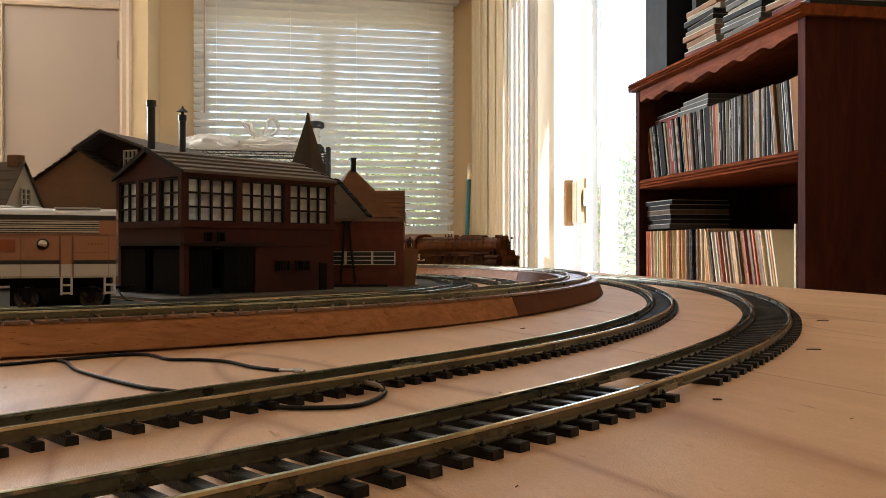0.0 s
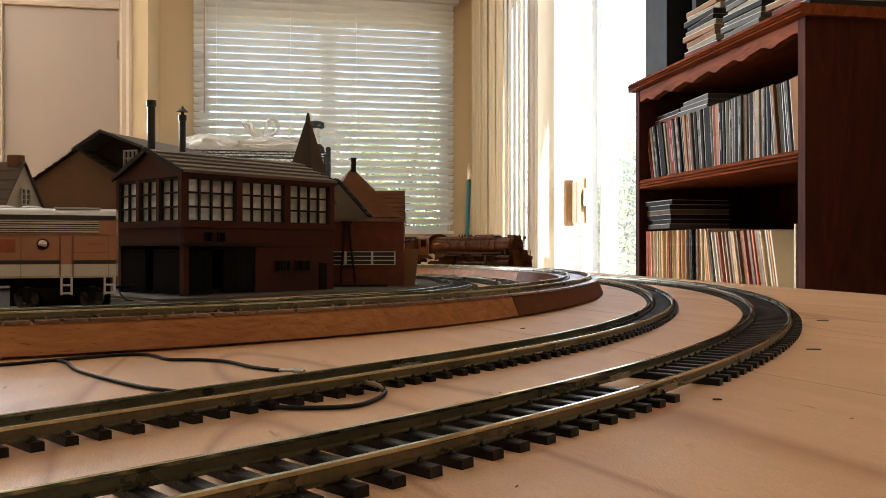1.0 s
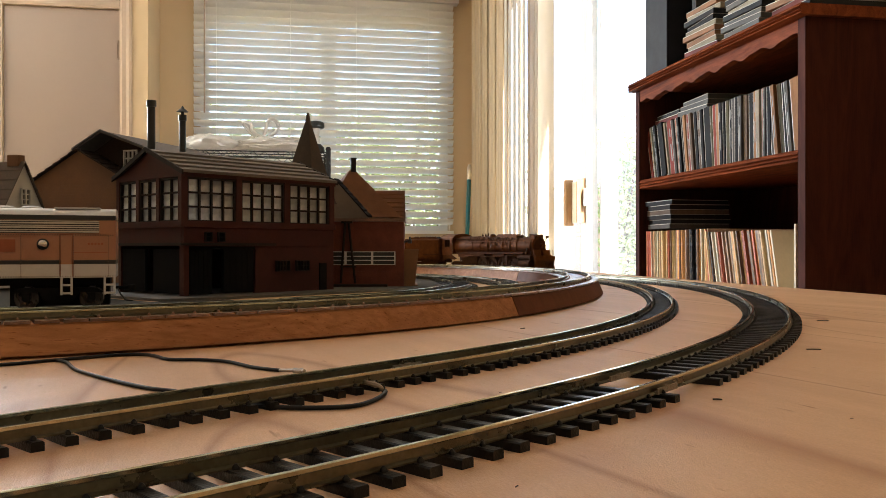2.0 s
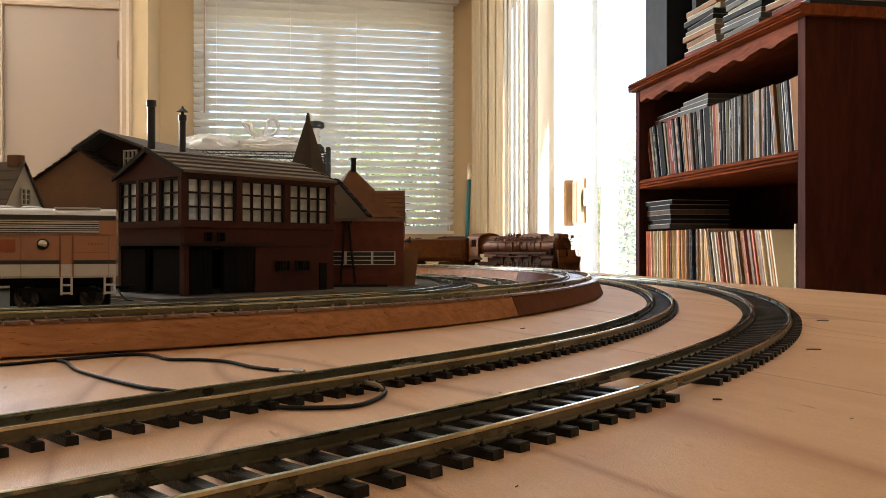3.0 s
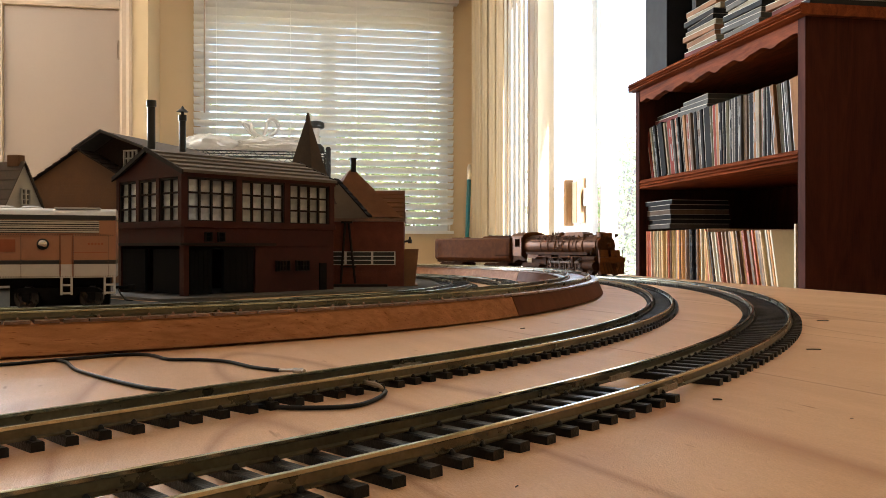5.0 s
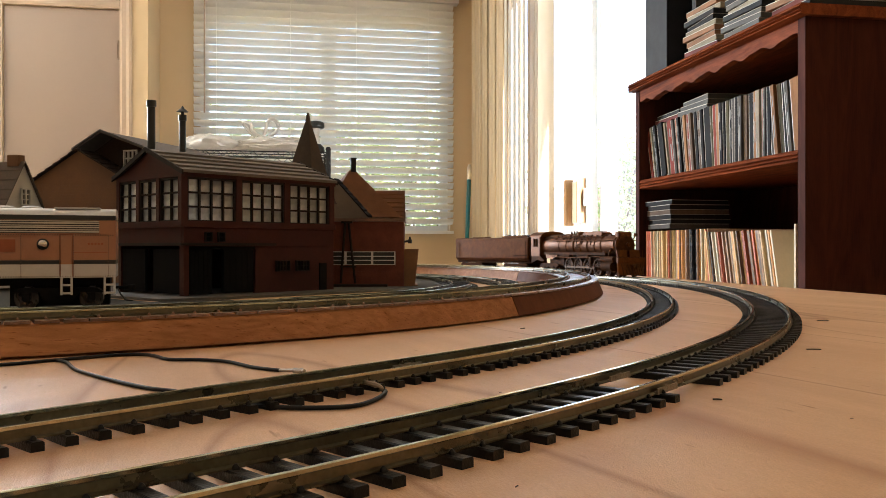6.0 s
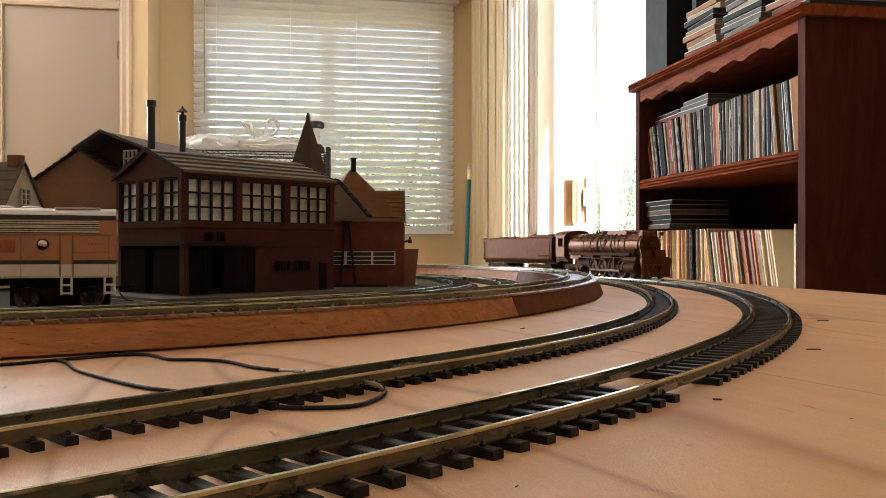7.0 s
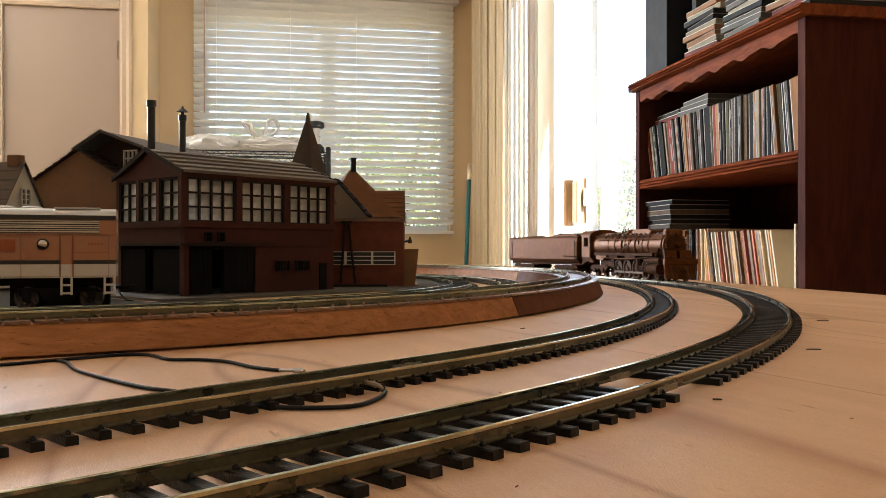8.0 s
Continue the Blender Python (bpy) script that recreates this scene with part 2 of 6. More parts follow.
def prism(bm, outline, a, b, axis="y", m=None):
    """An outline (x, z pairs for axis y; y, z for axis x; x, y for axis z) drawn out from a to b."""
    def at(u, v, w):
        p = Vector((u, w, v)) if axis == "y" else Vector((w, u, v)) if axis == "x" else Vector((u, v, w))
        return bm.verts.new(m @ p if m else p)
    lo = [at(u, v, a) for u, v in outline]
    hi = [at(u, v, b) for u, v in outline]
    n = len(outline)
    bm.faces.new(lo)
    bm.faces.new(hi[::-1])
    for i in range(n):
        j = (i + 1) % n
        bm.faces.new((lo[j], lo[i], hi[i], hi[j]))
    return bm


def tube(bm, pts, r, seg=8):
    """A round wire through points."""
    pts = [Vector(p) for p in pts]
    rings = []
    for i, p in enumerate(pts):
        d = (pts[min(i + 1, len(pts) - 1)] - pts[max(i - 1, 0)]).normalized()
        q = d.to_track_quat("Z", "Y")
        rings.append([bm.verts.new(p + q @ Vector((r * math.cos(2 * math.pi * k / seg), r * math.sin(2 * math.pi * k / seg), 0))) for k in range(seg)])
    for r0, r1 in zip(rings, rings[1:]):
        for i in range(seg):
            j = (i + 1) % seg
            bm.faces.new((r0[i], r0[j], r1[j], r1[i]))
    bm.faces.new(rings[0][::-1])
    bm.faces.new(rings[-1])
    return bm


def finish(bm, name, mat, smooth=False, bevel=0.0):
    if bevel:
        bmesh.ops.bevel(bm, geom=[e for e in bm.edges if len(e.link_faces) == 2 and e.calc_face_angle(0) > 0.6],
                        offset=bevel, segments=2, affect="EDGES", clamp_overlap=True)
    bmesh.ops.recalc_face_normals(bm, faces=bm.faces)
    me = bpy.data.meshes.new(name)
    bm.to_mesh(me)
    bm.free()
    if smooth:
        me.polygons.foreach_set("use_smooth", [True] * len(me.polygons))
        me.set_sharp_from_angle(angle=radians(35))
    me.materials.append(mat)
    return me


def part(name, bm, mat, parent, label="", smooth=False, bevel=0.0, m=None):
    """One mesh object under a thing or under a part."""
    ob = new(name, bm if isinstance(bm, bpy.types.Mesh) else finish(bm, name, mat, smooth, bevel))
    ob.parent = parent
    if m is not None:
        ob.matrix_basis = m
    return tagged(ob, label)


def thing(name, label, category, group="", m=None, kind=""):
    ob = new(name)
    ob.empty_display_size = 0.02
    if m is not None:
        ob.matrix_basis = m
    return tagged(ob, label, category, group, kind)


def solid(name, bm, mat, label, category, group="", m=None, kind="", smooth=False, bevel=0.0):
    ob = new(name, bm if isinstance(bm, bpy.types.Mesh) else finish(bm, name, mat, smooth, bevel))
    if m is not None:
        ob.matrix_basis = m
    return tagged(ob, label, category, group, kind)


BM = bmesh.new


# ---- track lines ----
class Line:
    """A line in plan from a start, a heading and bends (1/m) at even steps along it."""
    def __init__(self, x, y, heading, bends, length, back=0.0):
        n = int(length / 0.004) + 1
        s = np.linspace(0, length, n)
        k = np.interp(s, np.linspace(0, length, len(bends)), bends)
        ds = s[1] - s[0]
        a = heading + np.concatenate([[0], np.cumsum((k[1:] + k[:-1]) / 2 * ds)])
        px = x + np.concatenate([[0], np.cumsum((np.cos(a[1:]) + np.cos(a[:-1])) / 2 * ds)])
        py = y + np.concatenate([[0], np.cumsum((np.sin(a[1:]) + np.sin(a[:-1])) / 2 * ds)])
        if back:
            s = np.concatenate([[-back], s])
            px = np.concatenate([[x - back * math.cos(heading)], px])
            py = np.concatenate([[y - back * math.sin(heading)], py])
            a = np.concatenate([[heading], a])
        self.s, self.x, self.y, self.a = s, px, py, a

    def at(self, s, off=0.0):
        """Place and heading at s; off: metres to the outer (right) side."""
        x, y, a = (float(np.interp(s, self.s, v)) for v in (self.x, self.y, self.a))
        return x + off * math.sin(a), y - off * math.cos(a), a

    def sweep(self, profile, s0, s1, step=0.008, head=()):
        """A mesh drawn along the line; profile of (offset outwards, height)."""
        n = max(2, int((s1 - s0) / step))
        verts, faces, k = [], [], len(profile)
        for i in range(n + 1):
            x, y, a = self.at(s0 + (s1 - s0) * i / n)
            for o, h in profile:
                verts.append((x + o * math.sin(a), y - o * math.cos(a), h))
        for i in range(n):
            for j in range(k):
                q = (j + 1) % k
                faces.append((i * k + j, i * k + q, (i + 1) * k + q, (i + 1) * k + j))
        faces.append(tuple(range(k))[::-1])
        faces.append(tuple(n * k + j for j in range(k)))
        me = bpy.data.meshes.new("sweep")
        me.from_pydata(verts, [], faces)
        me.update()
        if head:
            me.polygons.foreach_set("material_index", [1 if (i % k) in head and i < n * k else 0 for i in range(len(faces))])
        return me


class Ring(Line):
    def __init__(self, x, y, r, a0, a1):
        n = 400
        a = np.linspace(a0, a1, n)
        self.s = (a - a0) * r
        self.x, self.y, self.a = x + r * np.cos(a), y + r * np.sin(a), a + math.pi / 2


LINE_A = Line(-0.1203, 0.0437, 0.6808, [0.6641, 1.3159, 1.061, 0.9717, 1.5115, 0.9617, 1.7803, 1.785, 1.785], 1.8, back=0.12)
LINE_B = Line(-0.1126, 0.1166, 0.9117, [-1.3291, 1.8768, 0.8941, 0.9559, 1.9, 1.9, 1.9], 1.44, back=0.12)
LINE_C = Line(-0.2204, 0.2634, 0.3046, [2.2457, 2.3682, 1.3626, 1.6413, 2.1821, 2.2688, 2.2688, 2.2688], 1.5, back=0.35)
CX, CY = -0.335, 0.80
LINE_D = Ring(CX, CY, 0.3525, radians(-48), radians(150))
LINE_E = Ring(CX, CY, 0.397, radians(-48), radians(150))
LINE_F = Line(-0.2602, 0.433, radians(19), [0, 0], 0.15, back=0.4)

# ---- the room ----
P_WALL, Q_WIN, Q_DOOR, P_JOG, P_LEFT, Q_BACK, H = 1.123, 5.20, 4.78, -0.753, -3.0, -2.4, 2.45
WIN = (-0.53, 0.985, 0.83, 2.27)      # window opening: p0, p1, z0, z1
SLIDE = (2.20, 4.50, 0.02, 2.08)      # sliding door opening: q0, q1, z0, z1
CLOSET = (-1.48, -0.897, 0.0, 2.02)  # closet door opening


def wall_window():
    bm = BM()
    a, b, c, d = WIN
    q0, q1 = Q_WIN, Q_WIN + 0.14
    span(bm, (P_JOG, q0, 0), (a, q1, H))
    span(bm, (b, q0, 0), (P_WALL, q1, H))
    span(bm, (a, q0, 0), (b, q1, c))
    span(bm, (a, q0, d), (b, q1, H))
    solid("wall_north", bm, WALL, "cream painted wall with a wide window", "wall", m=ROOM, kind="structure")


def wall_closet():
    bm = BM()
    a, b, c, d = CLOSET
    q0, q1 = Q_DOOR, Q_DOOR + 0.12
    span(bm, (P_LEFT, q0, 0), (-2.9, q1, H))
    span(bm, (-2.9, q0, 0), (-1.75, q1, 0.88))
    span(bm, (-2.9, q0, 2.12), (-1.75, q1, H))
    span(bm, (-1.75, q0, 0), (a, q1, H))
    span(bm, (b, q0, 0), (P_JOG, q1, H))
    span(bm, (a, q0, d), (b, q1, H))
    span(bm, (P_JOG - 0.12, q1, 0), (P_JOG, Q_WIN + 0.14, H))
    solid("wall_closet", bm, WALL, "cream painted wall round a closet door and a side window", "wall", m=ROOM, kind="structure")
    bm = BM()
    span(bm, (a - 0.2, q1 + 0.5, 0), (b + 0.2, q1 + 0.55, H))
    solid("wall_closet_back", bm, WALL, "plain wall behind the closet door", "wall", m=ROOM, kind="structure")


def wall_slide():
    bm = BM()
    a, b, c, d = SLIDE
    p0, p1 = P_WALL, P_WALL + 0.14
    span(bm, (p0, Q_BACK, 0), (p1, a, H))
    span(bm, (p0, b, 0), (p1, Q_WIN + 0.14, H))
    span(bm, (p0, a, d), (p1, b, H))
    solid("wall_east", bm, WALL, "cream painted wall with a sliding glass door", "wall", m=ROOM, kind="structure")


wall_window()
wall_closet()
wall_slide()
bm = BM()
span(bm, (P_LEFT - 0.12, Q_BACK, 0), (P_LEFT, Q_DOOR + 0.12, H))
solid("wall_west", bm, WALL, "plain cream painted wall", "wall", m=ROOM, kind="structure")
bm = BM()
span(bm, (P_LEFT - 0.12, Q_BACK - 0.12, 0), (P_WALL + 0.14, Q_BACK, H))
solid("wall_south", bm, WALL, "plain cream painted wall", "wall", m=ROOM, kind="structure")
bm = BM()
span(bm, (P_LEFT - 0.12, Q_BACK - 0.12, -0.05), (P_WALL + 0.14, Q_WIN + 0.14, 0))
solid("floor", bm, CARPET, "beige carpeted floor", "floor", m=ROOM, kind="structure")
bm = BM()
span(bm, (P_LEFT - 0.12, Q_BACK - 0.12, H), (P_WALL + 0.14, Q_WIN + 0.14, H + 0.1))
solid("ceiling", bm, CEIL, "off-white painted ceiling", "ceiling", m=ROOM, kind="structure")


def closet_door():
    a, b, c, d = CLOSET
    t = thing("door_1", "flat beige painted closet door, closed", "door", m=ROOM, kind="structure")
    bm = BM()
    span(bm, (a + 0.004, Q_DOOR + 0.012, 0.01), (b - 0.004, Q_DOOR + 0.05, d - 0.004))
    part("door_leaf", bm, DOORP, t, bevel=0.002)
    bm = BM()
    for z in (1.80, 0.25):
        rod(bm, (b - 0.002, Q_DOOR + 0.002, z - 0.045), (b - 0.002, Q_DOOR + 0.002, z + 0.045), 0.008, 10)
        for k in (-0.047, 0.047):
            rod(bm, (b - 0.002, Q_DOOR + 0.002, z + k - 0.004), (b - 0.002, Q_DOOR + 0.002, z + k + 0.004), 0.010, 10)
        span(bm, (b - 0.014, Q_DOOR + 0.0095, z - 0.042), (b - 0.001, Q_DOOR + 0.0115, z + 0.042))
    part("hinge", bm, BRONZE, t, "worn bronze hinge")
    t = thing("door_casing", "moulded cream door casing", "trim", m=ROOM, kind="structure")
    prof = ((0, 0), (0.064, 0), (0.064, -0.016), (0.05, -0.019), (0.035, -0.012), (0.012, -0.012), (0.006, -0.009), (0, -0.008))
    for name, p0, s in (("jamb_casing", b, 1), ("jamb_casing", a, -1)):
        bm = BM()
        prism(bm, [(p0 + s * u, Q_DOOR + v) for u, v in prof], 0, d + 0.06, "z")
        part(name, bm, CASING, t)
    bm = BM()
    prism(bm, [(Q_DOOR + v, d + u) for u, v in prof], a, b, "x")
    part("head_casing", bm, CASING, t)


closet_door()


def window():
    a, b, c, d = WIN
    t = thing("window_1", "white vinyl sliding window behind closed blinds", "window", m=ROOM, kind="structure")
    q = Q_WIN + 0.09
    for nm, p0, p1, z0, z1 in (("frame_side", a, a + 0.05, c, d), ("frame_side", b - 0.05, b, c, d), ("frame_rail", a + 0.05, b - 0.05, c, c + 0.05),
                               ("frame_rail", a + 0.05, b - 0.05, d - 0.15, d), ("mullion", 0.19, 0.28, c + 0.05, d - 0.15)):
        bm = BM()
        span(bm, (p0, q, z0), (p1, q + 0.05, z1))
        part(nm, bm, WHITE, t, bevel=0.003)
    for p0, p1 in ((a + 0.05, 0.19), (0.28, b - 0.05)):
        bm = BM()
        span(bm, (p0, q + 0.02, c + 0.05), (p1, q + 0.026, d - 0.15))
        part("pane", bm, PANE, t).visible_shadow = False


window()


def window_blind():
    """Wide slatted blind just inside the wall's face."""
    t = thing("window_blind", "white two-inch slatted window blind, lowered, slats tilted nearly closed", "blind", m=ROOM)
    a, b = WIN[0] - 0.025, WIN[1] + 0.01
    q = Q_WIN - 0.04
    pitch = 0.0441
    bm = BM()
    tilt = radians(38.6)
    n = 8
    w = 0.05
    top, bot = [], []
    for i in range(n + 1):
        u = (i / n - 0.5) * w
        crown = 0.0065 * (1 - (2 * i / n - 1) ** 2)
        y, z = u * math.cos(tilt) - crown * math.sin(tilt), -u * math.sin(tilt) - crown * math.cos(tilt) + 0.004
        top.append((y, z))
        bot.append((y, z - 0.0025))
    prism(bm, top + bot[::-1], a, b, "x")
    slat = finish(bm, "slat", SLAT, smooth=True)
    z = 0.90
    rng = random.Random(3)
    while z < 2.235:
        part("slat", slat, SLAT, t, m=pose(0, q, z, rng.uniform(-1.6, 1.6), rng.uniform(-0.05, 0.05), 0))
        z += pitch
    bm = BM()
    span(bm, (a, q - 0.026, 0.828), (b, q + 0.026, 0.846))
    part("bottom_rail", bm, SLAT, t, bevel=0.004)
    bm = BM()
    span(bm, (a - 0.01, q - 0.035, 2.248), (b + 0.03, q + 0.035, 2.31))
    part("valance", bm, SLAT, t, bevel=0.006)
    for p in (a + 0.13, a + 0.56, a + 0.95, b - 0.16):
        bm = BM()
        rod(bm, (p, q - 0.024, 0.84), (p, q - 0.024, 2.25), 0.0012, 6)
        part("ladder_cord", bm, SLAT, t)
    bm = BM()
    rod(bm, (a + 0.065, q - 0.045, 1.53), (a + 0.065, q - 0.04, 2.25), 0.005, 8)
    part("tilt_wand", bm, CASING, t, "slim tan wand")


window_blind()


def sliding_door():
    a, b, c, d = SLIDE
    t = thing("window_2", "white framed sliding glass patio door, sunlit outside", "glass door", m=ROOM, kind="structure")
    p = P_WALL + 0.05
    mid = 3.19
    bars = [("frame_side", a, a + 0.05, c, d, 0), ("frame_side", b - 0.05, b, c, d, 0), ("frame_rail", a + 0.05, b - 0.05, c, c + 0.04, 0),
            ("frame_rail", a + 0.05, b - 0.05, d - 0.05, d, 0), ("stile", mid, mid + 0.07, c + 0.04, d - 0.05, -0.02), ("stile", mid - 0.085, mid - 0.01, c + 0.04, d - 0.05, 0.03)]
    for nm, q0, q1, z0, z1, o in bars:
        bm = BM()
        span(bm, (p + o, q0, z0), (p + o + 0.045, q1, z1))
        part(nm, bm, WHITE, t, bevel=0.003)
    for q0, q1, o in ((a + 0.05, mid - 0.085, 0.05), (mid + 0.07, b - 0.05, 0.0)):
        bm = BM()
        span(bm, (p + o, q0, c + 0.04), (p + o + 0.006, q1, d - 0.05))
        part("pane", bm, VEILED, t).visible_shadow = False
    oak = wood("oak_pull", (0.5, 0.3, 0.14), (0.32, 0.18, 0.08), axis=2, rings=60)
    bm = BM()
    span(bm, (p - 0.030, 3.217, 0.84), (p - 0.0215, 3.343, 1.01))
    part("handle_plate", bm, TRIM, t, "pale handle plate", bevel=0.001)
    for q0, w, z0, z1 in ((3.345, 0.026, 0.83, 1.02), (3.205, 0.010, 0.84, 1.015)):
        bm = BM()
        span(bm, (p - 0.055, q0, z0), (p - 0.021, q0 + w, z1))
        part("handle", bm, oak, t, "wooden pull handle", bevel=0.006)
    bm = BM()
    span(bm, (p - 0.034, 3.188, 0.905), (p - 0.0205, 3.200, 0.975))
    part("latch", bm, STEEL, t, "metal latch", bevel=0.003)


sliding_door()


def vertical_blind():
    """Tall vanes pushed together at the corner side of the glass door."""
    t = thing("vertical_blind", "white vertical blind, vanes bunched beside the glass door", "blind", m=ROOM)
    bm = BM()
    n = 6
    top = [((i / n - 0.5) * 0.088, 0.010 * (1 - (2 * i / n - 1) ** 2)) for i in range(n + 1)]
    prism(bm, top + [(x, y - 0.0030) for x, y in top[::-1]], 0.05, 2.24, "z")
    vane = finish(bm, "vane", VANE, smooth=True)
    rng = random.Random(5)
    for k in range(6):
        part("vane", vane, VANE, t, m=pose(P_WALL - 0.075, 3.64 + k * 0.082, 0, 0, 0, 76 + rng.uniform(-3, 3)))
    tan = finish(prism(BM(), top + [(x, y - 0.0016) for x, y in top[::-1]], 0.05, 2.24, "z"), "vane", UNLIT_VANE, smooth=True)
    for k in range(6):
        part("vane", tan, UNLIT_VANE, t, "vane coloured tan for lack of light", m=pose(P_WALL - 0.07 + 0.006 * (k % 2), 3.41 + k * 0.036, 0, 0, 0, 30 + rng.uniform(-8, 8)))
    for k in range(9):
        part("vane", tan, UNLIT_VANE, t, "vane coloured tan for lack of light", m=pose(P_WALL - 0.062 + 0.003 * (k % 2), 4.20 + k * 0.083, 0, 0, 0, 86 + rng.uniform(-4, 4)))
    bm = BM()
    span(bm, (P_WALL - 0.11, SLIDE[0] - 0.05, 2.24), (P_WALL - 0.04, SLIDE[1] + 0.45, 2.30))
    part("head_rail", bm, WHITE, t, bevel=0.004)


vertical_blind()

# ---- outside ----
GROUND = material("dry_ground", (0.42, 0.36, 0.28), (0.30, 0.25, 0.19), rough=0.9, scale=1.2, fine=40, bump=0.5)
CONC = material("patio_concrete", (0.62, 0.59, 0.54), (0.5, 0.47, 0.43), rough=0.8, scale=2, fine=60, bump=0.3)
FENCE = wood("fence_board", (0.42, 0.31, 0.22), (0.28, 0.20, 0.14), axis=2, rings=12, rough=0.8, bump=0.4, grain=200)
LEAF = cloudy("leaf_green", (0.30, 0.36, 0.15), 0.35, 0.5)
BARK = material("bark", (0.12, 0.08, 0.05), (0.06, 0.04, 0.03), rough=0.9, scale=20, fine=200, bump=0.8)
bm = BM()
box(bm, (0, 0, -0.2), (4000, 4000, 0.1))
solid("ground", bm, GROUND, "dry bare ground outside", "ground", kind="structure")
bm = BM()
span(bm, (P_WALL + 0.16, -3.0, -0.148), (P_WALL + 3.2, 8.0, -0.05))
solid("patio", bm, CONC, "pale concrete patio slab", "pavement", m=ROOM, kind="structure", bevel=0.01)


def fence(p, q0, q1):
    t = thing("fence", "weathered wooden board fence round the yard", "fence", m=ROOM)
    bm = BM()
    span(bm, (p, 0, -0.14), (p + 0.02, 0.14, 1.75))
    board = finish(bm, "board", FENCE, bevel=0.004)
    q = q0
    rng = random.Random(8)
    while q < q1:
        part("board", board, FENCE, t, m=pose(rng.uniform(-0.004, 0.004), q, rng.uniform(-0.015, 0.015)))
        q += 0.146
    for z in (0.25, 1.45):
        bm = BM()
        span(bm, (p + 0.022, q0, z), (p + 0.06, q1, z + 0.09))
        part("rail", bm, FENCE, t)


fence(5.2, 1.0, 18.0)


def shrub(p, q, h, seed, spread=0.8, leaves=2600):
    rng = random.Random(seed)
    t = thing("shrub", "leafy green garden shrub in the sun", "shrub", m=ROOM @ Matrix.Translation((p, q, -0.15)))
    bm = BM()
    tips = []
    for i in range(9):
        w = rng.uniform(0, 6.28)
        top = Vector((math.cos(w) * spread * rng.uniform(0.2, 0.8), math.sin(w) * spread * rng.uniform(0.2, 0.8), h * rng.uniform(0.6, 0.95)))
        mid = top * 0.5 + Vector((rng.uniform(-0.1, 0.1), rng.uniform(-0.1, 0.1), 0.1))
        tube(bm, [(0, 0, 0), mid * 0.5, mid, top], 0.012, 6)
        tips += [mid, top, (mid + top) / 2]
    part("stems", bm, BARK, t, smooth=True)
    verts, faces = [], []
    for i in range(leaves):
        c = rng.choice(tips) + Vector((rng.gauss(0, 0.17), rng.gauss(0, 0.17), rng.gauss(0, 0.17)))
        e = Euler((rng.uniform(-1, 1), rng.uniform(-1, 1), rng.uniform(0, 6.28))).to_matrix()
        s = rng.uniform(0.03, 0.055)
        k = len(verts)
        for x, y, z in ((-1, 0, 0), (0, -0.45, 0.12), (1, 0, 0), (0, 0.45, 0.12)):
            verts.append(c + e @ (Vector((x, y, z)) * s))
        faces.append((k, k + 1, k + 2, k + 3))
    me = bpy.data.meshes.new("leaves")
    me.from_pydata(verts, [], faces)
    me.materials.append(LEAF)
    part("leaves", me, LEAF, t)


shrub(3.12, 7.5, 2.15, 1, 0.5)
shrub(4.15, 9.0, 2.0, 2, 0.6)
for k, (p, q) in enumerate(((-1.2, 7.7), (-0.5, 7.9), (0.25, 7.6), (0.9, 7.9), (1.6, 7.7))):
    shrub(p, q, 2.25 + 0.2 * (k % 2), 10 + k, 0.85, 2600)

# ---- table ----
def table():
    t = thing("plywood_table", "large plain birch plywood train table", "table", m=ROOM)
    bm = BM()
    span(bm, (-1.25, -0.55, TABLE - 0.018), (0.457, 1.85, TABLE))
    part("tabletop", bm, PLY, t, bevel=0.0012)
    for p, q in ((-1.18, -0.48), (0.38, -0.48), (-1.18, 1.78), (0.38, 1.78)):
        bm = BM()
        span(bm, (p - 0.03, q - 0.03, 0), (p + 0.03, q + 0.03, TABLE - 0.10))
        part("leg", bm, FENCE, t, bevel=0.004)
    for a, b in (((-1.22, -0.5, TABLE - 0.1), (-1.18, 1.8, TABLE - 0.0185)), ((0.38, -0.5, TABLE - 0.1), (0.42, 1.8, TABLE - 0.0185)),
                 ((-1.18, -0.5, TABLE - 0.1), (0.38, -0.46, TABLE - 0.0185)), ((-1.18, 1.76, TABLE - 0.1), (0.38, 1.8, TABLE - 0.0185))):
        bm = BM()
        span(bm, a, b)
        part("apron", bm, FENCE, t)


table()

# ---- tracks ----
def rail_profile(off, z, slim=1.0):
    """A flat-bottomed rail, 2.9 mm high, with its middle at off."""
    half = ((0.0011, 0), (0.0011, 0.0003), (0.0004, 0.0006), (0.0003, 0.0020), (0.00048, 0.0022), (0.00048, 0.0028), (0.00036, 0.00288))
    return [(off + x * slim, z + y) for x, y in half] + [(off - x * slim, z + y) for x, y in half[::-1]]


def tie_mesh(length, width, height, mat, gauge, name="tie"):
    bm = BM()
    # rounded upper edges and one round spike head on each side of both rails
    e, w, l = height * 0.16, width / 2, length / 2
    prism(bm, [(-w, 0), (w, 0), (w * 0.97, height - e), (w * 0.97 - e, height), (-w * 0.97 + e, height), (-w * 0.97, height - e)], -l, l, "y")
    for g in (-gauge / 2, gauge / 2):
        for k in (-1, 1):
            lathe(bm, (0, g + k * 0.0016, height - 0.0001), (0, g + k * 0.0015, height + 0.0009), ((0, 0.00062), (0.55, 0.00058), (1, 0.0002)), 7)
    return finish(bm, name, mat)


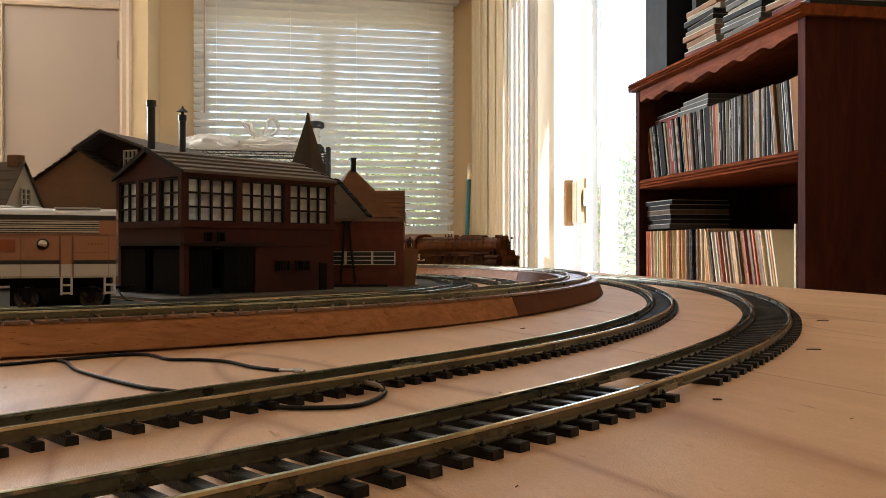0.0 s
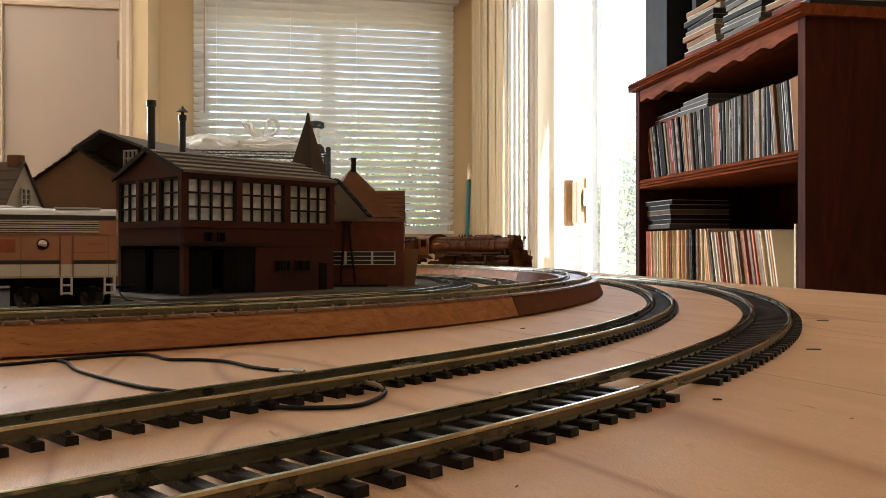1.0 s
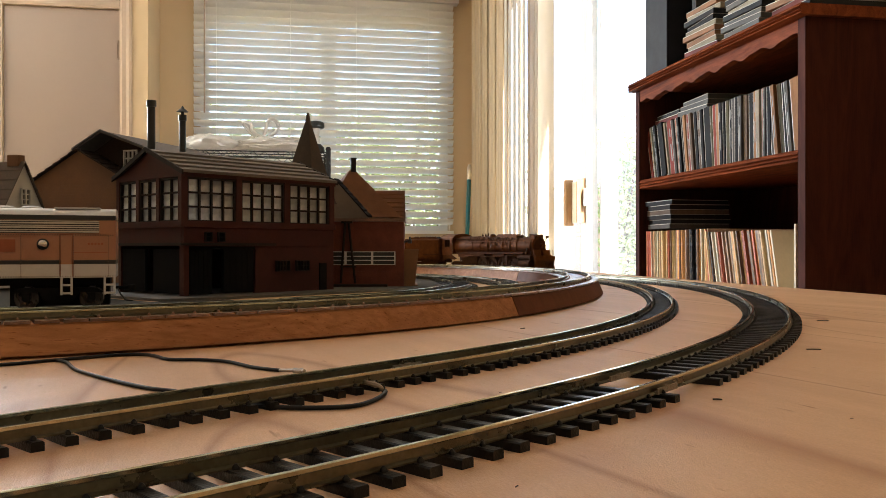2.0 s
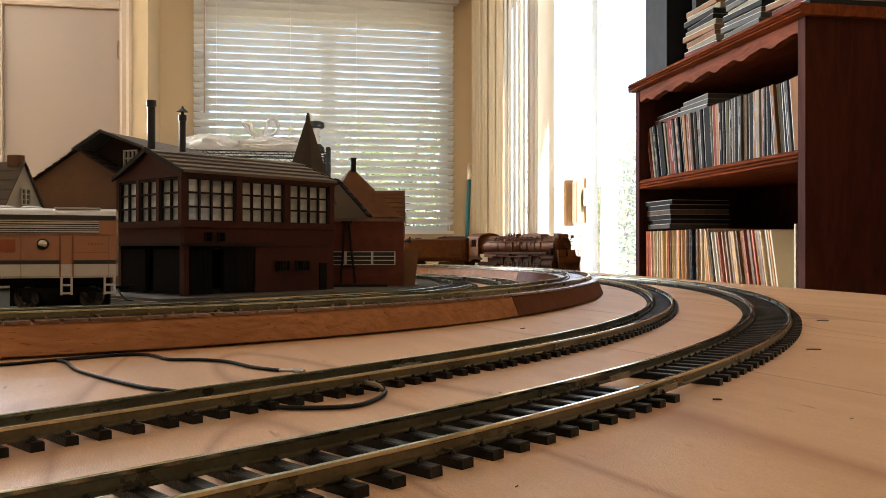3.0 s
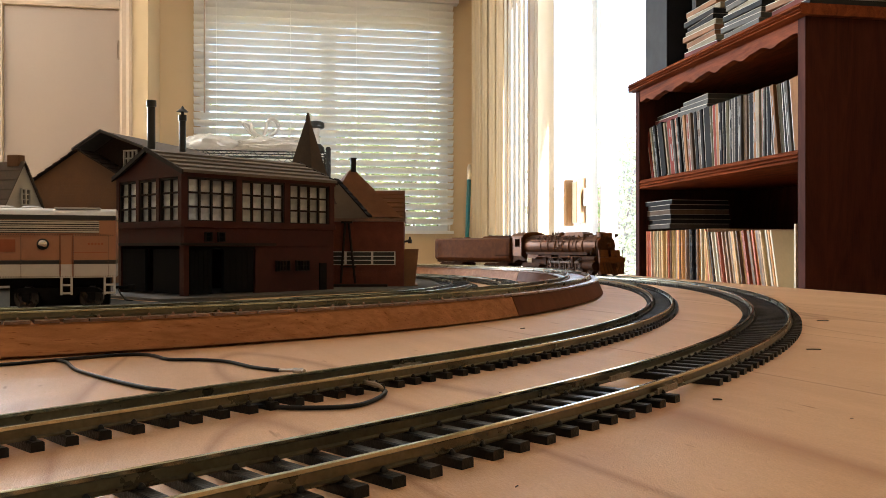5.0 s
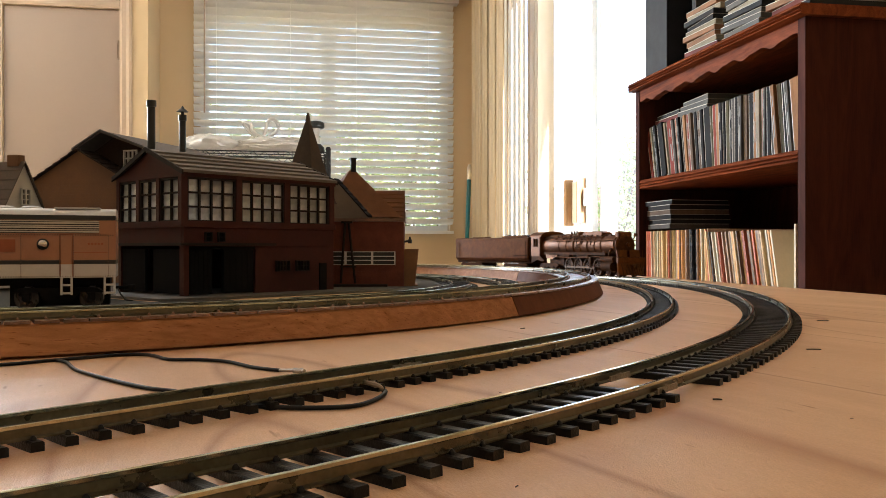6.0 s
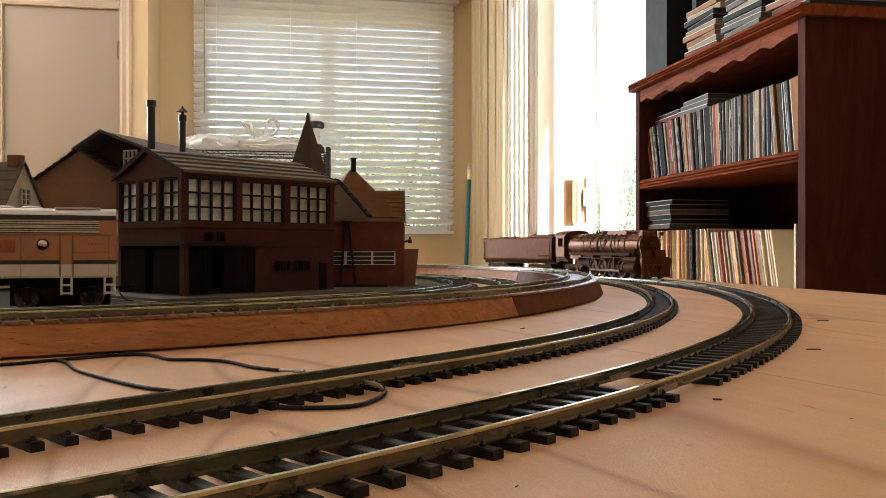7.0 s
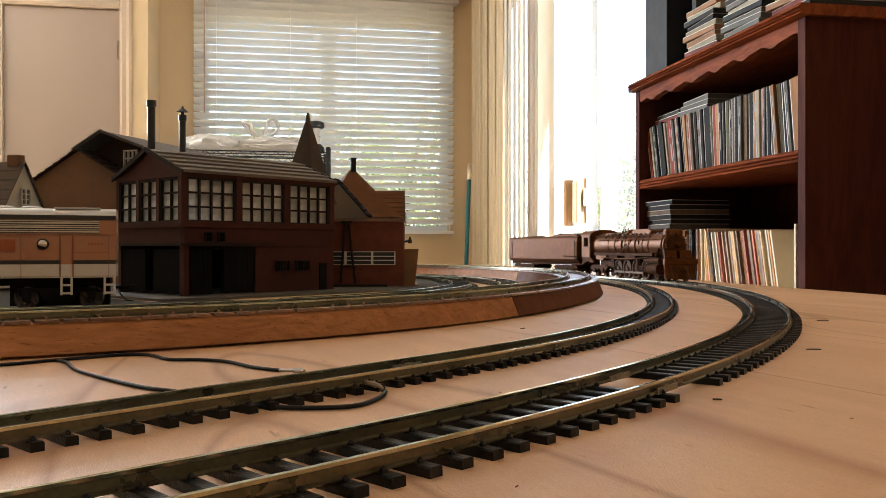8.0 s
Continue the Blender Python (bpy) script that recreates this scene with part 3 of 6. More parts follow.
def track(name, line, s0, s1, z, gauge, pitch, tie_len, label, mat, skip=(), lo=0.0, hi=9.0, tie_h=0.0018, jitter=0.0, tie_w=0.0029, uneven=0.0, slim=1.0):
    t = thing(name, label, "railway track")
    for g in (gauge / 2, -gauge / 2):
        me = line.sweep(rail_profile(g, z + tie_h, slim), s0, s1, 0.006, head=(4, 5, 6, 7, 8))
        me.materials.append(RAIL)
        me.materials.append(RAILHEAD)
        part("rail", me, RAIL, t)
    me = tie_mesh(tie_len, tie_w, tie_h, mat, gauge)
    rng = random.Random(name)
    s, rest = s0 + 0.004, []
    made = 0
    while s < s1:
        if not any(a < s < b for a, b in skip):
            x, y, a = line.at(s + rng.uniform(-uneven, uneven))
            m = Matrix.Translation((x, y, z)) @ Matrix.Rotation(a + rng.uniform(-jitter, jitter), 4, "Z")
            if lo <= s <= hi and made < 290:
                part("tie", me, mat, t, m=m)
                made += 1
            else:
                rest.append(m)
        s += pitch
    if rest:
        bm = BM()
        for m in rest:
            box(bm, (0, 0, tie_h / 2), (tie_w, tie_len, tie_h), m, taper=0.97)
        tagged(part("far_ties", bm, mat, t), kind="stuff")
    return t


JOIN_A = 0.247
track("track", LINE_A, -0.11, 1.79, TABLE, 0.0174, 0.0077, 0.0276,
      "black-tied outer model railway track curving across the plywood", TIE, skip=((JOIN_A - 0.009, JOIN_A + 0.011),), jitter=0.02, uneven=0.0002)
track("track", LINE_B, -0.11, 1.43, TABLE, 0.0122, 0.0066, 0.0190,
      "narrower black-tied model railway track on the plywood", TIE, jitter=0.06, uneven=0.0006, tie_w=0.0025, slim=0.66)

RISER_H = 0.0112


def riser():
    t = thing("track_riser", "curved stained wooden riser under a raised track", "riser")
    z = TABLE
    prof = ((0.0150, z), (0.0150, z + 0.0010), (0.0198, z + 0.0011), (0.0158, z + RISER_H - 0.0008), (0.0148, z + RISER_H), (-0.0148, z + RISER_H), (-0.0158, z + RISER_H - 0.0008), (-0.0198, z + 0.0011), (-0.0150, z + 0.0010), (-0.0150, z))
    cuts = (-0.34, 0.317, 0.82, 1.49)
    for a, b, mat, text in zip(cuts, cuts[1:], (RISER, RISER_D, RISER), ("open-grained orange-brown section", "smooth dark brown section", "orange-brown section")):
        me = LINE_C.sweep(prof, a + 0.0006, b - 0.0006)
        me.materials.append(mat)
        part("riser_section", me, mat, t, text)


riser()
track("track", LINE_C, -0.34, 1.48, TABLE + RISER_H, 0.0174, 0.0083, 0.0318,
      "raised model railway track with brown ties on the riser", TIE_C, tie_w=0.0078, tie_h=0.0010, jitter=0.05, uneven=0.0005)
track("track", LINE_F, -0.32, 0.12, TABLE + 0.0004, 0.0174, 0.0077, 0.0285, "short siding of black-tied model railway track", TIE)
track("track", LINE_D, 0.0, 1.2, TABLE, 0.0174, 0.0077, 0.030, "black-tied inner loop of model railway track", TIE)
track("track", LINE_E, 0.0, 1.35, TABLE, 0.0174, 0.0077, 0.030, "black-tied second loop of model railway track", TIE)

# ---- bookcase ----
BP, BQ0, BQ1, BZ = 0.815, 1.237, 1.915, 1.128   # front plane, near and far ends, top


def bookcase():
    t = thing("bookcase", "dark mahogany bookcase with scalloped top rail and ridged shelf edges", "bookcase", m=ROOM)
    back = 1.112
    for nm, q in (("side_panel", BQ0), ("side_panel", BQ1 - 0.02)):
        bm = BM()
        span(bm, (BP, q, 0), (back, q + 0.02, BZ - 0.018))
        part(nm, bm, MAHOG_SHADE, t, bevel=0.002)
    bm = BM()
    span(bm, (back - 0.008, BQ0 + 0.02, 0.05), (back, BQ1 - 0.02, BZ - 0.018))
    part("back_panel", bm, MAHOG_SHADE, t)
    edge = [(0, 0), (0.006, 0.001), (0.002, 0.005), (0.0075, 0.0065), (0.002, 0.010), (0.0075, 0.012), (0.003, 0.0165), (0.004, 0.018)]
    bm = BM()
    prism(bm, [(BP - 0.012 - x, BZ - 0.018 + z) for x, z in edge] + [(back, BZ), (back, BZ - 0.018)], BQ0 - 0.012, BQ1 + 0.008)
    part("top_board", bm, MAHOG_H, t, bevel=0.0)
    for z in (0.898, 0.462, 0.11):
        bm = BM()
        prism(bm, [(BP + 0.006 - x, z - 0.021 + k * 1.16) for x, k in edge] + [(back - 0.009, z), (back - 0.009, z - 0.021)], BQ0 + 0.0205, BQ1 - 0.0205)
        part("shelf", bm, MAHOG_H, t)
    # scalloped rail under the top
    n, pts = 96, []
    L = BQ1 - BQ0 - 0.041
    for i in range(n + 1):
        u = i / n
        wave = math.sin(u * 2 * math.pi * 6.5) + 0.38 * math.sin(u * 4 * math.pi * 6.5 + 0.5)
        pts.append((BQ0 + 0.0205 + u * L, 1.0865 + 0.0036 * wave - 0.004 * u))
    bm = BM()
    prism(bm, pts + [(BQ1 - 0.0205, BZ - 0.0185), (BQ0 + 0.0205, BZ - 0.0185)], BP + 0.002, BP + 0.018, "x")
    part("valance", bm, MAHOG_H, t, "scalloped reddish-brown rail")
    bm = BM()
    span(bm, (BP + 0.01, BQ0 + 0.0205, 0.0), (BP + 0.03, BQ1 - 0.0205, 0.088))
    part("plinth", bm, MAHOG_H, t)


bookcase()

CASES = [((0.018, 0.016, 0.016), 14), ((0.40, 0.34, 0.25), 3), ((0.10, 0.088, 0.078), 7), ((0.30, 0.060, 0.04), 5), ((0.36, 0.18, 0.08), 3), ((0.10, 0.085, 0.045), 5),
         ((0.26, 0.22, 0.12), 1), ((0.12, 0.03, 0.025), 3), ((0.30, 0.09, 0.04), 1), ((0.15, 0.10, 0.07), 4)]
SLEEVES = [((0.80, 0.55, 0.27), 8), ((0.78, 0.36, 0.10), 11), ((0.84, 0.75, 0.58), 5), ((0.22, 0.12, 0.07), 6), ((0.60, 0.14, 0.07), 4), ((0.035, 0.03, 0.03), 5),
           ((0.64, 0.42, 0.30), 3), ((0.42, 0.24, 0.12), 3)]


def inks(name, table, rough, coat=0.0):
    out = []
    for i, (c, n) in enumerate(table):
        m = material(name, c, tuple(k * 0.7 for k in c), rough=rough, scale=60, fine=500, bump=0.05, vary=0.25, stretch=(1, 1, 0.35), contrast=0.18, coat=coat, spec=0.06 if coat == 0 else 0.5)
        out += [m] * n
    return out


CASE_MATS = inks("case_insert", CASES, 0.6)
SLEEVE_MATS = inks("record_sleeve", SLEEVES, 0.26, 0.6)
STACK_MATS = inks("stack_insert", [((0.33, 0.29, 0.20), 5), ((0.32, 0.17, 0.09), 3), ((0.15, 0.15, 0.14), 6), ((0.19, 0.05, 0.04), 4), ((0.03, 0.03, 0.03), 5)], 0.5)
PALE = material("printed_pale_bar", (0.22, 0.20, 0.17), (0.16, 0.15, 0.125), rough=0.4, scale=200, fine=900, bump=0.0)


GREYINK = material("printed_grey_bar", (0.30, 0.29, 0.27), (0.25, 0.24, 0.22), rough=0.4, scale=200, fine=900, bump=0.0)
EDGING = material("yellowed_styrene", (0.56, 0.51, 0.42), (0.30, 0.265, 0.21), rough=0.3, scale=40, fine=400, bump=0.05, vary=0.3)
CASE_MESH = {}
EDGE_MESH = {}


def case_mesh(mat, thick):
    """A jewel case standing on its edge, spine towards -x, with a spine print in relief."""
    key = (mat.name, thick)
    if key not in CASE_MESH:
        bm = BM()
        span(bm, (0.0005, -thick / 2, 0), (0.142, thick / 2, 0.1245))
        me = finish(bm, "case_body", mat, bevel=0.0009)
        CASE_MESH[key] = me
        bm = BM()
        span(bm, (0.0003, -thick * 0.10, 0.03), (0.00075, thick * 0.10, 0.03 + 0.04))
        span(bm, (0.0003, -thick * 0.09, 0.086), (0.00075, thick * 0.09, 0.105))
        CASE_MESH[key, 1] = finish(bm, "spine_print", PALE if sum(mat.node_tree.nodes["Mix"].inputs[7].default_value[:3]) < 0.7 else GREYINK)
    return CASE_MESH[key], CASE_MESH[key, 1]


def disc_case(mat, thick, m, label, group, printed=True):
    body, prt = case_mesh(mat, thick)
    ob = solid("disc_case", body, mat, label, "disc case", group, m=ROOM @ m)
    if thick not in EDGE_MESH:
        bm = BM()
        span(bm, (0.0002, thick / 2 - 0.0013, 0.0008), (0.1417, thick / 2 + 0.0001, 0.1248))
        EDGE_MESH[thick] = finish(bm, "lid_edge", EDGING)
    part("lid_edge", EDGE_MESH[thick], EDGING, ob, "pale clear plastic lid")
    if printed and sum(map(ord, ob.name)) % 3 == 0:
        part("spine_print", prt, PALE, ob)
    return ob


def shelf_of_discs():
    rng = random.Random(21)
    q = BQ1 - 0.030
    i = 0
    while q > BQ0 + 0.075:
        thick = rng.choice((0.0104, 0.0104, 0.0104, 0.0104, 0.0104, 0.0104, 0.024, 0.007))
        lean = max(0.0, 15 - i * 0.55) if i < 26 else rng.uniform(0, 1.5) + (6 if q < BQ0 + 0.15 else 0)
        q -= thick + 0.0016 + (0.0002 * lean)
        mat = rng.choice(CASE_MATS)
        # foot towards the near end, head leaning to the far end
        m = pose(BP + 0.018 + rng.uniform(0, 0.006), q, 0.8995 + 0.5 * thick * math.sin(radians(lean)), -lean, 0, 0)
        disc_case(mat, thick, m, "plastic disc case standing in a leaning row on the shelf", "disc cases on the shelf")
        i += 1
    disc_case(CASE_MATS[12], 0.0104, pose(BP + 0.02, BQ0 + 0.036, 0.8995, -3, 0, 0), "pale disc case standing apart at the row's end", "disc cases on the shelf")


def stack_of_discs(q, p, z, n, seed, group, twist=4, mats=None):
    rng = random.Random(seed)
    for i in range(n):
        thick = 0.0104
        mat = rng.choice(mats or STACK_MATS)
        m = pose(p + rng.uniform(-0.006, 0.006), q + rng.uniform(-0.004, 0.004), z + thick / 2 + 0.0002, 90, 0, 0) @ Matrix.Translation((0, 0, -0.0622))
        m = Matrix.Translation((p, q, 0)) @ Matrix.Rotation(radians(rng.uniform(-twist, twist)), 4, "Z") @ Matrix.Translation((-p, -q, 0)) @ m
        disc_case(mat, thick, m, "plastic disc case lying flat in a stack", group, False)
        z += thick + 0.0003
    return z


shelf_of_discs()
for k, (q, n, z) in enumerate(((BQ1 - 0.088, 2, 1.0265), (BQ1 - 0.225, 3, 1.0265))):
    stack_of_discs(q, BP + 0.035, z, n, 40 + k, "disc cases laid on the row", 3)
for k, (q, n) in enumerate(((1.616, 10), (1.452, 11), (1.292, 6))):
    stack_of_discs(q, BP + 0.012, BZ + 0.0005, n, 60 + k, "disc cases stacked on the bookcase", 5)


def records():
    """Long-playing records in cardboard sleeves on the lower shelf."""
    rng = random.Random(33)
    meshes = {}
    q, i = BQ1 - 0.026, 0
    while q > BQ0 + 0.062:
        thick = rng.choice((0.0035, 0.004, 0.004, 0.005, 0.008))
        mat = rng.choice(SLEEVE_MATS)
        lean = 0.5 + 2.5 * (i % 9) / 9 if i < 55 else min(4 + (i - 55) * 0.8, 13)
        q -= thick + 0.0007 + 0.00004 * lean
        key = (mat.name, thick)
        if key not in meshes:
            bm = BM()
            span(bm, (0, -thick / 2, 0), (0.285, thick / 2, 0.314))
            meshes[key] = finish(bm, "record_sleeve", mat, bevel=0.0004)
        solid("record_sleeve", meshes[key], mat, "worn cardboard record sleeve standing in a row", "record", "records on the lower shelf",
              m=ROOM @ pose(BP + 0.008 + rng.uniform(0, 0.009), q, 0.4625 + 0.5 * thick * math.sin(radians(lean)), -lean, 0, 0))
        i += 1
    bm = BM()
    span(bm, (0, -0.002, 0), (0.285, 0.002, 0.314))
    pale = material("cream_sleeve", (0.80, 0.66, 0.45), (0.68, 0.55, 0.37), rough=0.5, scale=15, fine=200, bump=0.05)
    me = finish(bm, "record_sleeve", pale, bevel=0.0004)
    solid("record_sleeve", me, pale, "cream record sleeve leaning at the row's end", "record", "records on the lower shelf",
          m=ROOM @ pose(BP + 0.012, BQ0 + 0.050, 0.463, -13, 0, 0))
    solid("record_sleeve", me, pale, "cream record sleeve standing at the bookcase's end", "record", "records on the lower shelf",
          m=ROOM @ pose(BP + 0.0, BQ0 + 0.026, 0.463, -0.5, 0, 0))


records()
stack_of_discs(BQ1 - 0.088, BP + 0.018, 0.7815, 6, 71, "disc cases laid on the records", 4, CASE_MATS)


def black_cabinet():
    """A tall black open cabinet beyond the bookcase."""
    t = thing("black_cabinet", "tall black cabinet with open shelves beside the bookcase", "cabinet", m=ROOM)
    p0, p1, q0, q1 = 0.98, 1.112, 1.935, 2.235
    gloss = material("black_lacquer", (0.018, 0.018, 0.020), (0.012, 0.012, 0.014), spec=0.25, rough=0.6, scale=20, fine=300, bump=0.03)
    for q, w in ((q1 - 0.135, 0.135), (q0, 0.02)):
        bm = BM()
        span(bm, (p0, q, 0), (p1, q + w, 2.2))
        part("side_panel", bm, gloss, t, bevel=0.003)
    bm = BM()
    span(bm, (p1 - 0.01, q0 + 0.02, 0), (p1, q1 - 0.135, 2.2))
    part("back_panel", bm, gloss, t)
    for z in (0.4, 0.8, 1.20, 1.55, 1.9, 2.18):
        bm = BM()
        span(bm, (p0 + 0.01, q0 + 0.02, z), (p1 - 0.01, q1 - 0.135, z + 0.016))
        part("shelf", bm, gloss, t)


black_cabinet()

# ---- model buildings ----
OXIDE = material("oxide_red_siding", (0.072, 0.020, 0.016), (0.040, 0.012, 0.010), spec=0.2, rough=0.7, scale=60, fine=700, bump=0.2)
BRICK = material("painted_brick", (0.22, 0.068, 0.046), (0.12, 0.038, 0.027), spec=0.2, rough=0.7, scale=80, fine=900, bump=0.3)
SHINGLE = material("brown_roof_sheet", (0.155, 0.120, 0.092), (0.095, 0.075, 0.06), spec=0.3, rough=0.7, scale=40, fine=600, bump=0.3)
DARKTRIM = material("dark_trim", (0.03, 0.021, 0.018), (0.018, 0.013, 0.011), spec=0.15, rough=0.65, scale=60, fine=600, bump=0.1)
TAN = material("tan_siding", (0.215, 0.100, 0.037), (0.15, 0.068, 0.027), rough=0.65, scale=40, fine=600, bump=0.2)
ORANGE_ROOF = material("orange_roof", (0.20, 0.085, 0.034), (0.135, 0.056, 0.023), spec=0.2, rough=0.75, scale=60, fine=700, bump=0.25)
CREAMY = material("cream_stucco", (0.25, 0.195, 0.135), (0.19, 0.145, 0.10), rough=0.75, scale=60, fine=700, bump=0.2)
WHITEP = material("white_model_paint", (0.72, 0.70, 0.66), (0.6, 0.58, 0.54), rough=0.5, scale=60, fine=700, bump=0.05)
ROOFDARK = material("dark_roof", (0.045, 0.028, 0.021), (0.026, 0.017, 0.013), spec=0.15, rough=0.7, scale=40, fine=500, bump=0.2)
CLOUDY = cloudy("cloudy_window_sheet", (0.78, 0.79, 0.78), 0.5, 0.2, scale=70, vary=0.32, dark=0.5, bump=0.3)


# One dull black for doors, dark panes, the cottage roof and truck parts.
MATT_BLACK = material("soot_black_boards", (0.010, 0.010, 0.011), (0.006, 0.006, 0.006), rough=0.8, scale=60, fine=600, bump=0.1, spec=0.08)


SPIRE = material("brown_spire_sheet", (0.095, 0.066, 0.047), (0.055, 0.039, 0.029), spec=0.2, rough=0.7, scale=60, fine=600, bump=0.2)
COPING = material("worn_brown_coping", (0.20, 0.11, 0.07), (0.10, 0.055, 0.036), rough=0.6, scale=120, fine=900, bump=0.2)


def place(px, py, deg, z=0.0):
    return Matrix.Translation((px, py, TABLE + z)) @ Matrix.Rotation(radians(deg), 4, "Z")


def siding(bm, x0, x1, y, z0, z1, step=0.0032, out=-0.0003):
    """Lapped boards on a wall that faces -y."""
    z = z0
    while z < z1:
        h = min(step, z1 - z)
        prism(bm, [(y, z), (y + out, z), (y, z + h)], x0, x1, "x")
        z += step


def sash(t, m, w, h, nx, ny, frame_mat, glass_mat, bar=0.0014):
    """A window with bars and single panes, facing -y, its lower corner at the origin of m."""
    bm = BM()
    o, k = bar / 2, bar / 2
    loops = []
    for y in (-0.0017, 0.0006):
        loops.append([bm.verts.new(v) for v in ((-o, y, -o), (w + o, y, -o), (w + o, y, h + o), (-o, y, h + o))])
        loops.append([bm.verts.new(v) for v in ((k, y, k), (w - k, y, k), (w - k, y, h - k), (k, y, h - k))])
    for i in range(4):
        j = (i + 1) % 4
        for a, b in ((0, 1), (2, 3), (0, 2), (1, 3)):
            bm.faces.new((loops[a][i], loops[a][j], loops[b][j], loops[b][i]))
    win = part("window", bm, frame_mat, t, m=m)
    for i in range(1, nx):
        part("glazing_bar", finish(box(BM(), (w * i / nx, -0.0004, h / 2), (bar, 0.0020, h - bar)), "glazing_bar", frame_mat), frame_mat, win)
    for i in range(1, ny):
        part("glazing_bar", finish(box(BM(), (w / 2, -0.0003, h * i / ny), (w - bar, 0.0014, bar)), "glazing_bar", frame_mat), frame_mat, win)
    bm = BM()
    box(bm, (0, 0, 0), (w / nx - bar * 0.9, 0.0005, h / ny - bar * 0.9))
    pane = finish(bm, "pane", glass_mat)
    rng = random.Random(int(w * 1e5) + nx)
    for i in range(nx):
        for j in range(ny):
            part("pane", pane, glass_mat, win, m=pose((i + 0.5) * w / nx, 0.0009, (j + 0.5) * h / ny, rng.uniform(-1.5, 1.5), 0, rng.uniform(-1.5, 1.5)))
    return win


base_z = 0.002
bm = BM()
prism(bm, [(-0.285, 0.655), (-0.192, 0.575), (-0.155, 0.60), (-0.02, 0.745), (0.0, 0.80), (-0.02, 0.98), (-0.32, 1.05), (-0.42, 0.85)], TABLE + 0.0002, TABLE + base_z, "z")
solid("base_board", bm, GREYCARD, "grey card base under the model buildings", "base board", bevel=0.0006)


# Ground sheet under the diesel: grey base with the shadow put into its colour.
bm = BM()
prism(bm, [(-0.62, 0.30), (-0.235, 0.330), (-0.150, 0.430), (-0.110, 0.520), (-0.150, 0.598), (-0.195, 0.570), (-0.30, 0.66), (-0.43, 0.87), (-0.62, 0.90)], TABLE + 0.00005, TABLE + 0.0004, "z")
solid("ground_sheet", bm, material("dark_ground_paper", (0.045, 0.042, 0.040), (0.026, 0.024, 0.023), rough=0.9, spec=0.2, scale=40, fine=600, bump=0.3), "dark grey ground sheet under the siding, darkened by painted shade", "ground sheet")


def engine_tower():
    """Two-storey dark red building with a glazed upper storey."""
    L, D, HW, HR = 0.141, 0.096, 0.0905, 0.0185
    t = thing("model_tower", "dark red two-storey model building with a glazed upper floor", "model building", m=place(-0.1867, 0.61, 48, base_z))
    # walls: long front faces -y of the building's frame; the short gable wall faces -x
    z1 = 0.0500
    bm = BM()
    span(bm, (0, 0, 0.0), (0.0045, 0.003, 0.036))
    span(bm, (0.062, 0, 0.0), (L, 0.003, 0.036))
    span(bm, (0.0, 0, 0.036), (L, 0.003, z1))
    fw = part("front_wall", bm, OXIDE, t)
    bm = BM()
    siding(bm, 0.0, L, 0.0, 0.036, z1)
    siding(bm, 0.062, L, 0.0, 0.0, 0.036)
    tagged(part("siding", bm, OXIDE, fw), kind="stuff")
    bm = BM()
    span(bm, (0, 0.0035, 0.036), (0.003, D, z1))
    span(bm, (0, 0.0035, 0), (0.003, 0.0055, 0.036))
    span(bm, (0, D - 0.004, 0), (0.003, D, 0.036))
    part("gable_wall", bm, OXIDE, t)
    bm = BM()
    span(bm, (L - 0.003, 0.0035, 0), (L, D - 0.0035, HW))
    span(bm, (0.0035, D - 0.003, 0), (L - 0.0035, D, 0.04))
    part("rear_wall", bm, OXIDE, t)
    bm = BM()
    span(bm, (0.0035, 0.0035, z1 - 0.004), (L - 0.0035, D - 0.0035, z1 - 0.002))
    part("upper_floor", bm, DARKTRIM, t)
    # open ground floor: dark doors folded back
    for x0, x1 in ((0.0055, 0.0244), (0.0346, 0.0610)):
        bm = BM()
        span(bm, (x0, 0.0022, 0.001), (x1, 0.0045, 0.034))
        leaf = part("door", bm, MATT_BLACK, t, "black boarded door")
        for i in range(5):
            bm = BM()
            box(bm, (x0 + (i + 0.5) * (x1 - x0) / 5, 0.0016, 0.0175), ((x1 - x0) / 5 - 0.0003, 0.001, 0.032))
            part("plank", bm, MATT_BLACK, leaf)
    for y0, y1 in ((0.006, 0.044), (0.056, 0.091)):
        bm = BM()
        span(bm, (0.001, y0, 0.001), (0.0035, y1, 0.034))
        part("door", bm, MATT_BLACK, t, "black boarded door")
    # Strip added over the doors to stop light leaking through the gap.
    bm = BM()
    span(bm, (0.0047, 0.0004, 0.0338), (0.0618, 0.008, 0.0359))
    part("lintel", bm, MATT_BLACK, t, "dark strip added to stop a light leak")
    bm = BM()
    span(bm, (-0.002, -0.004, 0.0365), (0.0791, 0.0, 0.0385))
    span(bm, (-0.004, -0.004, 0.0365), (-0.0003, D, 0.0385))
    part("canopy_rail", bm, DARKTRIM, t)
    # corner posts and window posts upstairs
    for x in (0.0, 0.0464, 0.0919, 0.1385):
        bm = BM()
        span(bm, (x - 0.0025, -0.0012, z1), (x + 0.0025, 0.0035, HW))
        part("post", bm, OXIDE, t)
    for y in (0.034, 0.064, D - 0.001):
        bm = BM()
        span(bm, (-0.0012, y - 0.0022, z1), (0.0035, y + 0.0022, HW))
        part("post", bm, OXIDE, t)
    bm = BM()
    span(bm, (-0.001, -0.0016, z1), (L + 0.001, 0.003, z1 + 0.0044))
    span(bm, (-0.0016, 0.0032, z1), (0.003, D, z1 + 0.0044))
    span(bm, (-0.001, -0.0016, HW - 0.004), (L + 0.001, 0.003, HW))
    span(bm, (-0.0016, 0.0032, HW - 0.004), (0.003, D, HW))
